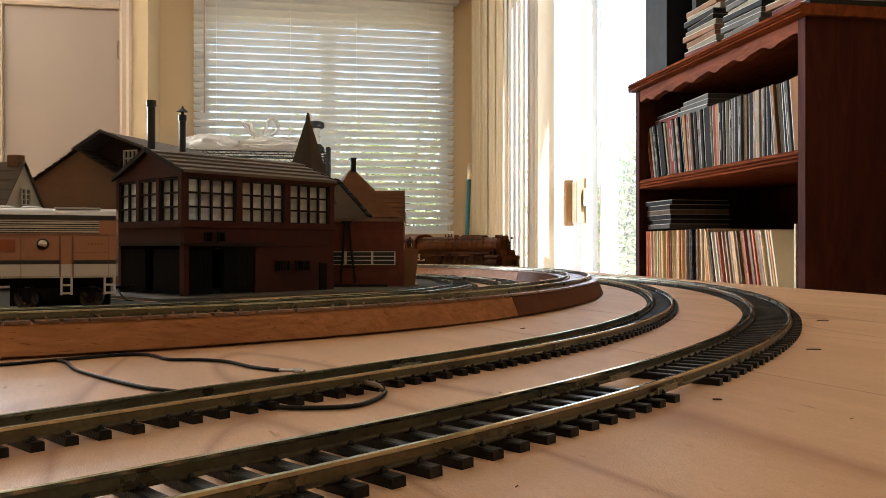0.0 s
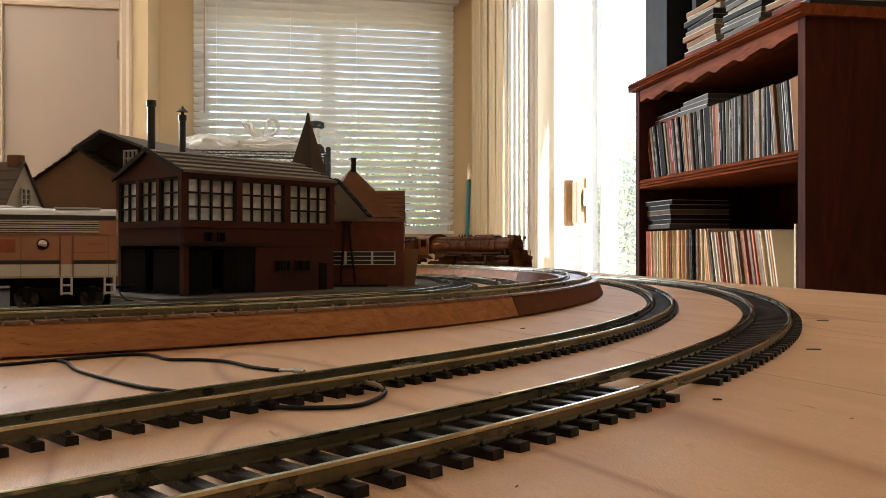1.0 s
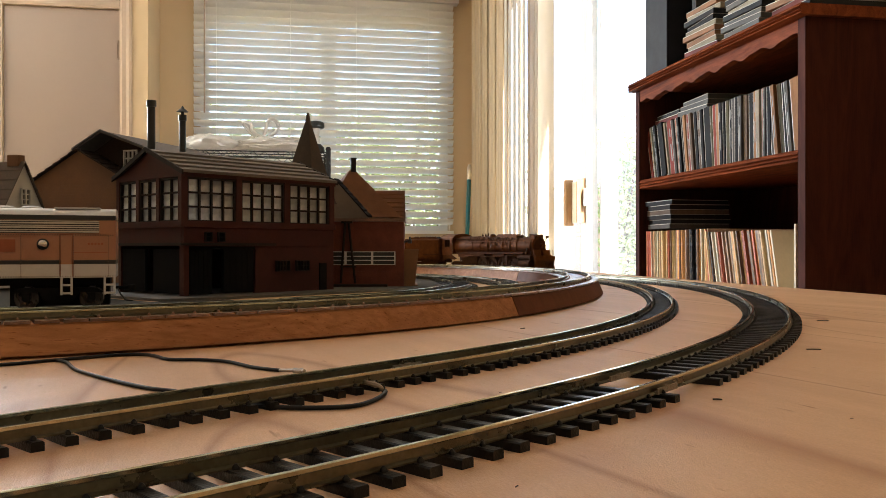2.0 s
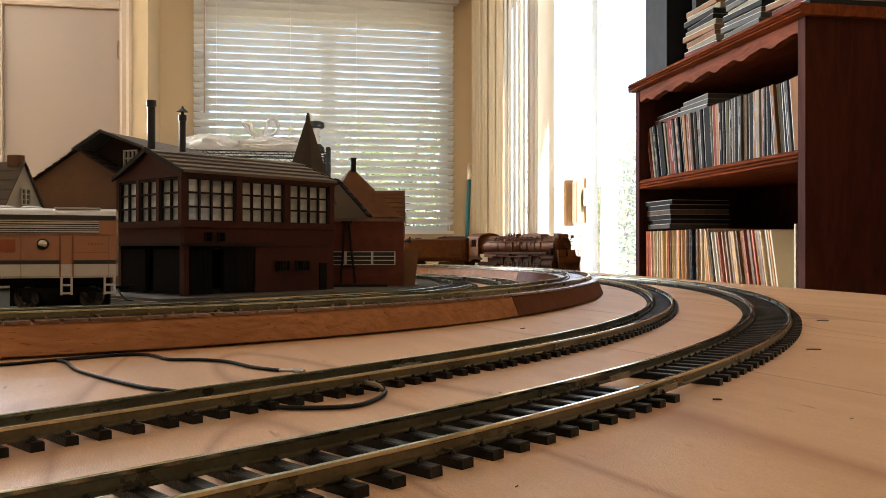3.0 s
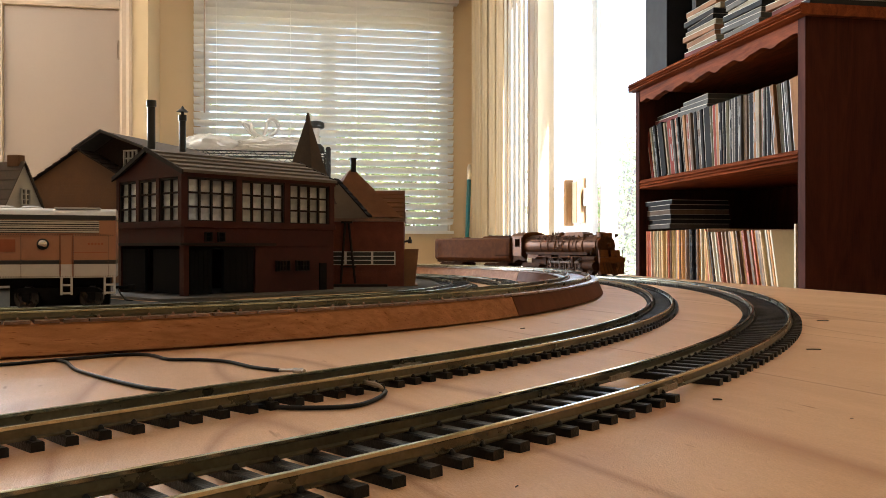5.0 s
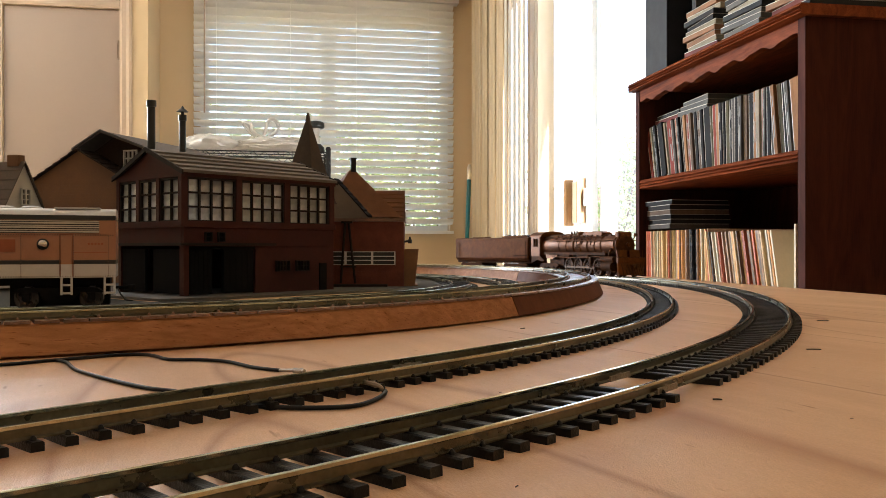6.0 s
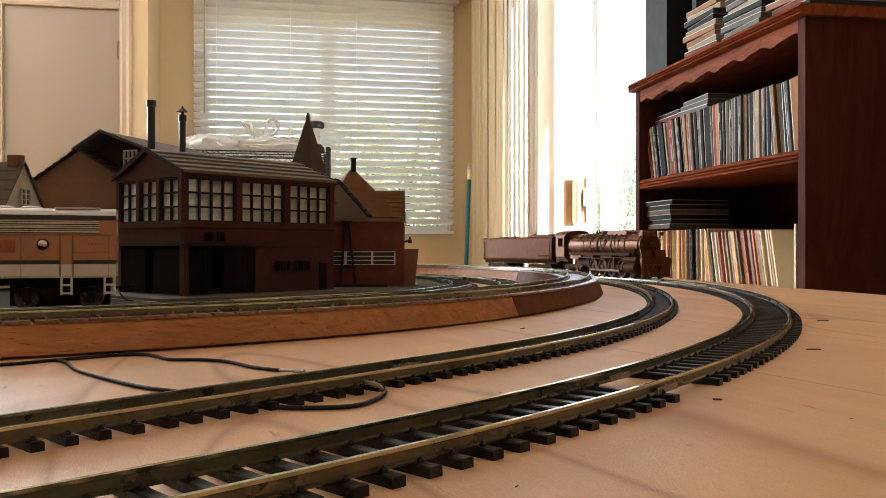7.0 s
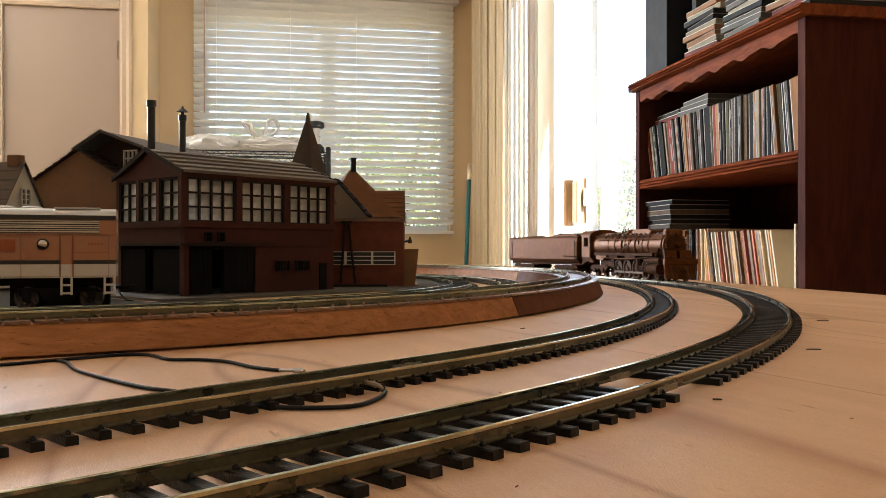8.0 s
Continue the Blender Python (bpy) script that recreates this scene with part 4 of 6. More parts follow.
    part("belt_course", bm, OXIDE, t)
    wz, wh = z1 + 0.0045, HW - z1 - 0.0095
    for x0, x1, n in ((0.0032, 0.0434, 4), (0.0493, 0.0888, 4), (0.0949, 0.1350, 4)):
        sash(t, pose(x0, 0.0012, wz), x1 - x0, wh, n, 3, DARKTRIM, CLOUDY)
    for y0, y1 in ((0.0042, 0.0310), (0.0370, 0.0610), (0.0670, 0.0920)):
        sash(t, pose(0.0012, y1, wz, 0, 0, -90), y1 - y0, wh, 2, 3, DARKTRIM, CLOUDY)
    # small lower windows and a door
    for x, z, w, h in ((0.0162, 0.0395, 0.0053, 0.0068), (0.0272, 0.0395, 0.0053, 0.0068)):
        sash(t, pose(x, -0.0022, z), w, h, 1, 2, DARKTRIM, MATT_BLACK, 0.0005)
    for x in (0.0800, 0.0997):
        sash(t, pose(x, -0.0022, 0.0165), 0.0125, 0.008, 4, 2, DARKTRIM, MATT_BLACK, 0.0006)
    bm = BM()
    span(bm, (0.1252, -0.0010, 0.0), (0.1328, 0.0004, 0.0225))
    part("door", bm, MATT_BLACK, t, "small dark door")
    # roof with battens and gable
    bm = BM()
    prism(bm, [(0.0, HW), (D, HW), (D / 2, HW + HR)], 0.0002, 0.0032, "x")
    part("gable", bm, OXIDE, t)
    for s, nm in ((1, "roof_slope"), (-1, "roof_slope")):
        bm = BM()
        o = 0.004
        y0 = -o if s > 0 else D + o
        e = HW - o * HR / (D / 2)
        steps, top = 5, []
        for i in range(steps):
            for u, lift in ((i / steps, 0.0022), ((i + 1) / steps, 0.0008)):
                top.append((y0 + (D / 2 - y0) * u, e + (HW + HR - e) * u + lift))
        prism(bm, [(y0, e)] + top + [(D / 2, HW + HR)], -0.003, L + 0.001, "x")
        part(nm, bm, SHINGLE, t)
    for x in (-0.0032, L + 0.0012):
        for s in (0, 1):
            bm = BM()
            y0, y1 = (-0.0042, D / 2) if s == 0 else (D + 0.0042, D / 2)
            e = HW - 0.0042 * HR / (D / 2) - 0.0015
            prism(bm, [(y0, e), (y1, HW + HR - 0.0015), (y1, HW + HR + 0.002), (y0, e + 0.0035)], x - 0.0006, x + 0.0006, "x")
            part("barge_board", bm, DARKTRIM, t)


engine_tower()


def brick_block():
    """Low flat-roofed brick building with louvred windows."""
    x0, x1, y = -0.125, -0.0355, 0.765
    t = thing("model_brick_building", "low flat-roofed dark red brick model building with louvred windows", "model building", m=place(x0, y, 1.5, base_z))
    w, d, h = 0.0895, 0.055, 0.0615
    bm = BM()
    span(bm, (0, 0, 0), (w, 0.003, h - 0.003))
    fw = part("front_wall", bm, BRICK, t)
    bm = BM()
    rows = 34
    for r in range(rows):
        span(bm, (0, -0.0004, r * (h - 0.003) / rows + 0.0003), (w, 0.0, (r + 1) * (h - 0.003) / rows - 0.0002))
    tagged(part("brickwork", bm, BRICK, fw), kind="stuff")
    bm = BM()
    span(bm, (0, 0.0032, 0), (0.003, d, h - 0.003))
    span(bm, (w - 0.003, 0.0032, 0), (w, d, h - 0.003))
    span(bm, (0.003, d - 0.003, 0), (w - 0.003, d, h - 0.003))
    part("side_wall", bm, BRICK, t)
    bm = BM()
    span(bm, (0.001, 0.001, h - 0.006), (w - 0.001, d, h - 0.0045))
    part("roof", bm, ROOFDARK, t)
    bm = BM()
    span(bm, (-0.001, -0.0025, h - 0.0029), (w + 0.0015, 0.0035, h))
    span(bm, (w - 0.0035, 0.0037, h - 0.0029), (w + 0.0015, d, h))
    part("coping", bm, COPING, t, "worn brown coping")
    # louvred window band
    for i, (a, b) in enumerate(((0.001, 0.0125), (0.0135, 0.0365), (0.0375, 0.0605), (0.0615, 0.0815))):
        win = part("louvre_window", BM(), WHITEP, t, "white slatted louvre")
        bm = BM()
        for z in (0.0195, 0.031):
            span(bm, (a, -0.0017, z), (b, -0.0005, z + 0.0007))
        for x in (a, b):
            span(bm, (x - 0.0005, -0.0017, 0.0195), (x + 0.0005, -0.0005, 0.0317))
        win.data = finish(bm, "louvre_window", WHITEP)
        bm = BM()
        span(bm, (a + 0.0005, -0.0006, 0.02), (b - 0.0005, -0.00042, 0.031))
        part("shade", bm, BLACK, win)
        for z in (0.0232, 0.0268):
            bm = BM()
            span(bm, (a + 0.0005, -0.0016, z), (b - 0.0005, -0.0008, z + 0.0009))
            part("slat", bm, WHITEP, win)
    # ladder-like brace and ledge
    bm = BM()
    for xa, xb in ((0.037, 0.033), (0.040, 0.046)):
        tube(bm, [(xb, -0.004, 0.003), (xa, -0.004, 0.058)], 0.0012, 6)
    box(bm, (0.0385, -0.004, 0.058), (0.010, 0.002, 0.002))
    box(bm, (0.0395, -0.004, 0.018), (0.014, 0.002, 0.0015))
    part("brace", bm, DARKTRIM, t, "dark timber brace")
    bm = BM()
    span(bm, (0.02, -0.008, 0.0), (0.075, -0.0006, 0.0022))
    part("step", bm, DARKTRIM, t)
    # tapered buttress at the corner
    bm = BM()
    prism(bm, [(w + 0.0002, 0), (w + 0.010, 0), (w + 0.0135, 0.034), (w + 0.0002, 0.034)], 0.004, 0.028, "y")
    part("loading_dock", bm, TAN, t, "tan tapered loading dock")
    bm = BM()
    span(bm, (w + 0.0002, 0.003, 0.0), (w + 0.0125, 0.029, 0.0015))
    part("dock_sill", bm, TAN, t)
    bm = BM()
    rod(bm, (w + 0.0002, 0.006, 0.0405), (w + 0.006, 0.006, 0.0415), 0.0009, 8)
    lathe(bm, (w + 0.0055, 0.006, 0.039), (w + 0.0055, 0.006, 0.045), ((0, 0.0019), (0.5, 0.0019), (0.7, 0.001), (1, 0.0008)), 10)
    part("wall_lamp", bm, BLACK, t, "small black wall lamp")


brick_block()


def gabled_house(name, label, px, py, deg, w, d, hw, hr, wall_mat, roof_mat, over=0.004, chimney=None, z=base_z):
    """A small gabled house: gable ends face -y, ridge along y."""
    t = thing(name, label, "model building", m=place(px, py, deg, z))
    bm = BM()
    prism(bm, [(0, 0), (w, 0), (w, hw), (w / 2, hw + hr), (0, hw)], d - 0.002, d, "y")
    part("gable_wall", bm, wall_mat, t)
    bm = BM()
    prism(bm, [(0, 0), (w, 0), (w, hw), (w / 2, hw + hr), (0, hw)], 0, 0.002, "y")
    gw = part("gable_wall", bm, wall_mat, t)
    bm = BM()
    siding(bm, 0, w, 0, 0, hw, 0.003)
    tagged(part("siding", bm, wall_mat, gw), kind="stuff")
    bm = BM()
    span(bm, (0, 0.0022, 0), (0.002, d - 0.0022, hw))
    span(bm, (w - 0.002, 0.0022, 0), (w, d - 0.0022, hw))
    part("side_wall", bm, wall_mat, t)
    for s in (0, 1):
        bm = BM()
        k = hr / (w / 2)
        n, top = 7, []
        for i in range(n):
            for u, lift in ((i / n, 0.0022), ((i + 1) / n, 0.0010)):
                top.append((-over + (w / 2 + over) * u, hw - over * k + (hr + over * k) * u + lift))
        line = [(-over, hw - over * k)] + top + [(w / 2, hw + hr)]
        prism(bm, [(w - x, z) if s else (x, z) for x, z in line], -over, d + over, "y")
        part("roof_slope", bm, roof_mat, t)
    if chimney:
        cx, cy, cw, ct = chimney
        bm = BM()
        box(bm, (cx, cy, hw + hr * 0.5 + ct / 2), (cw, cw, hr * 0.9 + ct))
        box(bm, (cx, cy, hw + hr * 0.95 + ct), (cw * 1.25, cw * 1.25, 0.002))
        part("chimney", bm, DARKTRIM, t)
    return t


# brown shed with a raised monitor roof, behind the tower
def monitor_shed():
    t = gabled_house("model_shed", "large brown gabled model shed with a raised monitor roof", -0.432, 0.885, -16, 0.124, 0.17, 0.101, 0.034, TAN, ROOFDARK, 0.005)
    hz = 0.1365
    bm = BM()
    span(bm, (0.062, 0.024, 0.112), (0.120, 0.165, hz))
    part("monitor_wall", bm, ROOFDARK, t)
    for s in (0, 1):
        bm = BM()
        xs = (0.052, 0.086) if s == 0 else (0.136, 0.086)
        prism(bm, [(xs[0], hz - 0.002), (xs[1], hz + 0.016), (xs[1], hz + 0.018), (xs[0], hz)], 0.002, 0.175, "y")
        part("monitor_roof", bm, SHINGLE, t)
        bm = BM()
        prism(bm, [(xs[0], hz - 0.0008), (xs[1], hz + 0.0172), (xs[1], hz + 0.0192), (xs[0], hz + 0.0012)], 0.0004, 0.0018, "y")
        part("verge", bm, GREYCARD, t, "pale grey roof edge")
    bm = BM()
    prism(bm, [(0.062, hz), (0.120, hz), (0.086, hz + 0.0145)], 0.024, 0.026, "y")
    part("monitor_gable", bm, ROOFDARK, t)
    sash(t, pose(0.100, 0.0218, hz - 0.017), 0.015, 0.016, 3, 2, WHITEP, BLACK, 0.0014)
    return t


monitor_shed()
H1 = gabled_house("model_house", "grey-roofed model house with a white gable", -0.382, 0.722, 70, 0.06, 0.12, 0.0545, 0.056, WHITEP, SHINGLE, 0.003)
sash(H1, pose(0.026, -0.0024, 0.073), 0.009, 0.014, 2, 3, WHITEP, GREYCARD, 0.0010)
bm = BM()
box(bm, (0.03, 0.008, 0.112), (0.008, 0.012, 0.010))
part("chimney", bm, TAN, H1, "tan chimney cap")
gabled_house("model_cottage", "cream model cottage gable with a dark-edged roof", -0.151, 0.917, -25, 0.08, 0.006, 0.068, 0.040, CREAMY, MATT_BLACK, 0.0012)


def hipped_house():
    t = thing("model_hipped_house", "cream model house with a steep pointed orange roof and chimney", "model building", m=place(-0.107, 0.995, 20, base_z))
    bm = BM()
    box(bm, (0, 0, 0.035), (0.070, 0.070, 0.07))
    part("walls", bm, CREAMY, t)
    bm = BM()
    n = 9
    for i in range(n):
        a, b = i / n, (i + 1) / n
        lathe(bm, (0, 0, 0.0702 + 0.058 * a), (0, 0, 0.0702 + 0.058 * b), ((0, 0.064 * (1 - a) + 0.0022), (1, 0.064 * (1 - b) + 0.0015)), 4, Matrix.Rotation(radians(45), 4, "Z"))
    part("roof", bm, ORANGE_ROOF, t)
    bm = BM()
    box(bm, (0.001, -0.002, 0.129), (0.0058, 0.0058, 0.020))
    box(bm, (0.001, -0.002, 0.1395), (0.0074, 0.0074, 0.002))
    part("chimney", bm, DARKTRIM, t, "dark chimney")


hipped_house()
gabled_house("model_annex", "small model house with a plain orange-brown roof", -0.049, 0.995, 90, 0.05, 0.037, 0.070, 0.033, CREAMY, ORANGE_ROOF, 0.003)


def steeple():
    t = thing("model_steeple", "dark pointed model steeple with a slender finial", "model building", m=place(-0.137, 0.86, 20, base_z))
    bm = BM()
    box(bm, (0, 0, 0.04), (0.032, 0.032, 0.08))
    part("tower_base", bm, OXIDE, t)
    bm = BM()
    lathe(bm, (0, 0, 0.08), (0, 0, 0.172), ((0, 0.030), (0.03, 0.0285), (0.9, 0.0028), (1.0, 0.0012)), 4)
    part("spire", bm, SPIRE, t)


steeple()


def stack(px, py, h, r, cap, label):
    t = thing("model_smokestack", label, "smokestack", m=place(px, py, 0, base_z))
    bm = BM()
    lathe(bm, (0, 0, 0), (0, 0, h), ((0, r * 1.2), (0.05, r), (0.965, r * 0.92), (0.966, r * 1.15), (1, r * 1.15)), 18)
    part("shaft", bm, BLACK, t, smooth=True)
    if cap:
        bm = BM()
        lathe(bm, (0, 0, h), (0, 0, h + 0.009), ((0, r * 0.5), (0.35, r * 0.5), (0.36, r * 1.7), (0.75, r * 0.5), (1, r * 0.15)), 14)
        part("rain_cap", bm, BLACK, t, "conical rain cap", smooth=True)


stack(-0.289, 0.84, 0.181, 0.0042, False, "tall plain black model smokestack")
stack(-0.255, 0.83, 0.165, 0.0034, True, "black model chimney pipe with a rain cap")

# ---- diesel on the inner loop ----
def carriage_pose(line, s, half, z=0.0):
    """A vehicle's pose from the two places where its trucks stand."""
    x0, y0, _ = line.at(s - half)
    x1, y1, _ = line.at(s + half)
    return Matrix.Translation(((x0 + x1) / 2, (y0 + y1) / 2, z)) @ Matrix.Rotation(math.atan2(y1 - y0, x1 - x0), 4, "Z")


RAIL_Z = TABLE + 0.0021 + 0.00258


def wheelset(r, gauge=0.0165, tread=0.003, spokes=0, mat=None):
    """Two flanged wheels on an axle along y, at the origin."""
    bm = BM()
    rod(bm, (0, -gauge / 2, 0), (0, gauge / 2, 0), 0.0012, 8)
    for s in (-1, 1):
        y = s * gauge / 2
        prof = ((0, r * 1.10), (0.2, r * 1.10), (0.28, r), (1, r * 0.98))
        if spokes:
            # rim ring and spokes
            for a, b in ((0, 1),):
                n = 24
                for i in range(n):
                    w0, w1 = 2 * math.pi * i / n, 2 * math.pi * (i + 1) / n
                    vs = []
                    for w in (w0, w1):
                        for rr, yy in ((r * 0.8, y), (r * 1.09, y), (r, y + s * tread * 0.4), (r * 0.98, y + s * tread), (r * 0.82, y + s * tread)):
                            vs.append(bm.verts.new((rr * math.cos(w), yy, rr * math.sin(w))))
                    for k in range(5):
                        j = (k + 1) % 5
                        bm.faces.new((vs[k], vs[j], vs[5 + j], vs[5 + k]))
            for i in range(spokes):
                w = 2 * math.pi * i / spokes
                m = Matrix.Rotation(w, 4, "Y")
                box(bm, (r * 0.5, y + s * tread * 0.5, 0), (r * 0.75, tread * 0.5, r * 0.09), m)
            rod(bm, (0, y, 0), (0, y + s * tread * 1.1, 0), r * 0.22, 12)
            box(bm, (r * 0.45, y + s * tread * 0.95, 0), (r * 0.5, tread * 0.4, r * 0.22))
            prism(bm, [(-r * 0.8, -r * 0.25), (-r * 0.45, -r * 0.62), (-r * 0.38, 0), (-r * 0.45, r * 0.62), (-r * 0.8, r * 0.25)], y, y + s * tread * 0.9, "y")
        else:
            lathe(bm, (0, y, 0), (0, y + s * tread, 0), prof, 24)
            rod(bm, (0, y + s * tread, 0), (0, y + s * (tread + 0.0006), 0), r * 0.35, 12)
    return finish(bm, "wheelset", mat or STEEL, smooth=True)


ORANGE = material("orange_livery", (0.45, 0.215, 0.12), (0.34, 0.16, 0.09), rough=0.42, scale=30, fine=700, bump=0.06, contrast=0.4)
SILVER = material("silver_grey_livery", (0.66, 0.65, 0.65), (0.52, 0.51, 0.51), rough=0.4, scale=40, fine=700, bump=0.08, metal=0.2)
BLACKLINE = material("black_stripe", (0.02, 0.02, 0.025), (0.012, 0.012, 0.015), rough=0.4, scale=60, fine=700, bump=0.03)
GRILLE = material("stainless_grille", (0.66, 0.64, 0.60), (0.46, 0.44, 0.40), rough=0.35, metal=0.5, scale=60, fine=800, bump=0.05)
RUST = material("faded_emblem", (0.36, 0.10, 0.035), (0.30, 0.08, 0.03), rough=0.5, scale=60, fine=700, bump=0.03)


RIVET = material("grimy_rivets", (0.17, 0.12, 0.09), (0.09, 0.06, 0.045), rough=0.5, scale=200, fine=900, bump=0.05)
CHROME = material("polished_porthole", (0.82, 0.82, 0.80), (0.6, 0.6, 0.58), rough=0.12, metal=1.0, scale=200, fine=900, bump=0.02)


def diesel():
    L, W = 0.175, 0.035
    t = thing("model_diesel", "orange and silver model diesel unit with porthole and grilles", "locomotive")
    t.matrix_basis = carriage_pose(LINE_F, 0.0, 0.05, RAIL_Z)
    x0, x1 = -L / 2, L / 2
    half = W / 2

    def shell(name, z0, z1, mat, label="", w=half, xa=x0, xb=x1):
        bm = BM()
        span(bm, (xa, -w, z0), (xb, w, z1))
        return part(name, bm, mat, t, label, bevel=0.0004)

    shell("side_sill", 0.0165, 0.0235, SILVER, "silver-grey lower band")
    shell("stripe", 0.02352, 0.02555, BLACKLINE, "black stripe", half + 0.00008)
    shell("body", 0.0256, 0.0466, ORANGE, "orange body side")
    bm = BM()
    prism(bm, [(-half, 0.0466), (half, 0.0466), (half, 0.0476), (half - 0.003, 0.0508), (half - 0.009, 0.0525), (-half + 0.009, 0.0525), (-half + 0.003, 0.0508), (-half, 0.0476)], x0, x1, "x")
    part("roof", bm, SILVER, t, "silver-grey rounded roof", smooth=True)
    bm = BM()
    span(bm, (x0, -half - 0.0004, 0.0463), (x1, half + 0.0004, 0.0488))
    part("roof_stripe", bm, BLACKLINE, t, "dark gutter stripe")
    # side grilles
    bm = BM()
    span(bm, (x0 + 0.012, -half - 0.0003, 0.0395), (x1 - 0.008, -half + 0.0002, 0.0461))
    g = part("grille", bm, BLACKLINE, t)
    for i in range(6):
        bm = BM()
        z = 0.0399 + i * 0.00112
        span(bm, (x0 + 0.012, -half - 0.0009, z), (x1 - 0.008, -half - 0.00028, z + (0.00045 if i % 2 else 0.0007)))
        part("slat", bm, GRILLE, g)
    # rivet rows
    bm = BM()
    for z in (0.0172, 0.0386, 0.0464):
        x = x0 + 0.002
        while x < x1 - 0.001:
            box(bm, (x, -half - 0.0002, z), (0.0005, 0.0006, 0.0005))
            x += 0.0012
    for xx in (x1 - 0.0035, x1 - 0.0205, x1 - 0.0268, x1 - 0.045, x1 - 0.067):
        z = 0.0175
        while z < 0.0388:
            box(bm, (xx, -half - 0.0002, z), (0.0005, 0.0006, 0.0005))
            z += 0.0012
    tagged(part("rivets", bm, RIVET, t), kind="stuff")
    bm = BM()
    span(bm, (x1 - 0.0262, -half - 0.00045, 0.0185), (x1 - 0.0212, -half + 0.0001, 0.0384))
    part("side_door", bm, ORANGE, t, "narrow orange side door", bevel=0.0002)
    bm = BM()
    for xa in (x1 - 0.0270, x1 - 0.0209):
        span(bm, (xa, -half - 0.0003, 0.0175), (xa + 0.0005, -half + 0.0001, 0.0389))
    span(bm, (x1 - 0.0270, -half - 0.0003, 0.0386), (x1 - 0.0204, -half + 0.0001, 0.0390))
    for za in (0.0293,):
        span(bm, (x1 - 0.0202, -half - 0.00025, za), (x1 - 0.004, -half + 0.0001, za + 0.0003))
    part("panel_seam", bm, RUST, t, "dark panel seams")
    bm = BM()
    span(bm, (x1 - 0.0262, -half - 0.0005, 0.0172), (x1 - 0.0212, -half - 0.0001, 0.02345))
    part("door_panel", bm, SILVER, t)
    for xp in (x1 - 0.0348, x1 - 0.110):
        bm = BM()
        lathe(bm, (xp, -half + 0.0004, 0.0338), (xp, -half - 0.0012, 0.0338), ((0, 0.0029), (0.7, 0.0029), (1, 0.0023)), 20)
        ph = part("porthole", bm, BLACKLINE, t, "round porthole with a dark rim", smooth=True)
        bm = BM()
        lathe(bm, (xp, -half - 0.0009, 0.0338), (xp, -half - 0.0019, 0.0338), ((0, 0.0024), (0.35, 0.0021), (0.7, 0.0014), (1, 0.0003)), 20)
        part("lens", bm, CHROME, ph, "domed bright lens", smooth=True)
    bm = BM()
    span(bm, (x1 - 0.0605, -half - 0.0003, 0.0300), (x1 - 0.0475, -half, 0.0362))
    part("emblem", bm, RUST, t, "faded darker orange emblem")
    bm = BM()
    for i in range(5):
        span(bm, (x1 - 0.0135 + i * 0.0016, -half - 0.0002, 0.0335), (x1 - 0.0126 + i * 0.0016, -half, 0.0345))
    part("number_bars", bm, RUST, t, "small faded bars")
    # roof fans and hatch
    for xp in (x1 - 0.042, x1 - 0.055, x1 - 0.085, x1 - 0.115):
        bm = BM()
        lathe(bm, (xp, 0, 0.0522), (xp, 0, 0.0540), ((0, 0.0055), (0.6, 0.0052), (1, 0.0035)), 20)
        part("roof_fan", bm, SILVER, t, smooth=True)
    bm = BM()
    span(bm, (x1 - 0.030, -0.011, 0.0523), (x1 - 0.008, 0.011, 0.0532))
    part("roof_hatch", bm, SILVER, t, bevel=0.0003)
    # steps
    for xp in (x1 - 0.0237, x1 - 0.0030):
        bm = BM()
        for dx in (-0.0024, 0.0024):
            box(bm, (xp + dx, -half + 0.0004, 0.0122), (0.0010, 0.0012, 0.0092))
        for z in (0.0085, 0.0127):
            box(bm, (xp, -half + 0.0004, z), (0.0056, 0.0022, 0.0010))
        part("step", bm, SILVER, t, "silver footstep")
    # underframe, tank, trucks
    bm = BM()
    span(bm, (x0 + 0.003, -0.011, 0.0125), (x1 - 0.003, 0.011, 0.0164))
    span(bm, (-0.028, -0.0145, 0.004), (0.022, 0.0145, 0.0163))
    part("underframe", bm, MATT_BLACK, t, bevel=0.0005)
    ws = wheelset(0.0058, mat=material("dark_wheel_steel", (0.05, 0.05, 0.052), (0.02, 0.02, 0.02), rough=0.28, metal=0.6, scale=200, fine=900, bump=0.05))
    for c in (x1 - 0.0275, x0 + 0.0275):
        bm = BM()
        for y in (-0.0135, 0.0135):
            prism(bm, [(c - 0.022, 0.0085), (c - 0.018, 0.0112), (c + 0.018, 0.0112), (c + 0.022, 0.0085), (c + 0.010, 0.0090), (c + 0.006, 0.0045), (c - 0.006, 0.0045), (c - 0.010, 0.0090)], y - 0.001, y + 0.001, "y")
            for dx in (-0.0155, 0.0155):
                box(bm, (c + dx, y, 0.0068), (0.0034, 0.003, 0.0038))
        # Black block added between the wheels, standing in for the shade under the body.
        span(bm, (c - 0.024, -0.0068, 0.0016), (c + 0.024, 0.0068, 0.0162))
        tr = part("truck", bm, MATT_BLACK, t, bevel=0.0003)
        for dx in (-0.0155, 0.0155):
            part("wheelset", ws, STEEL, tr, m=pose(c + dx, 0, 0.0058))
    bm = BM()
    rod(bm, (x1 - 0.001, 0, 0.0105), (x1 + 0.0062, 0, 0.0105), 0.0008, 8)
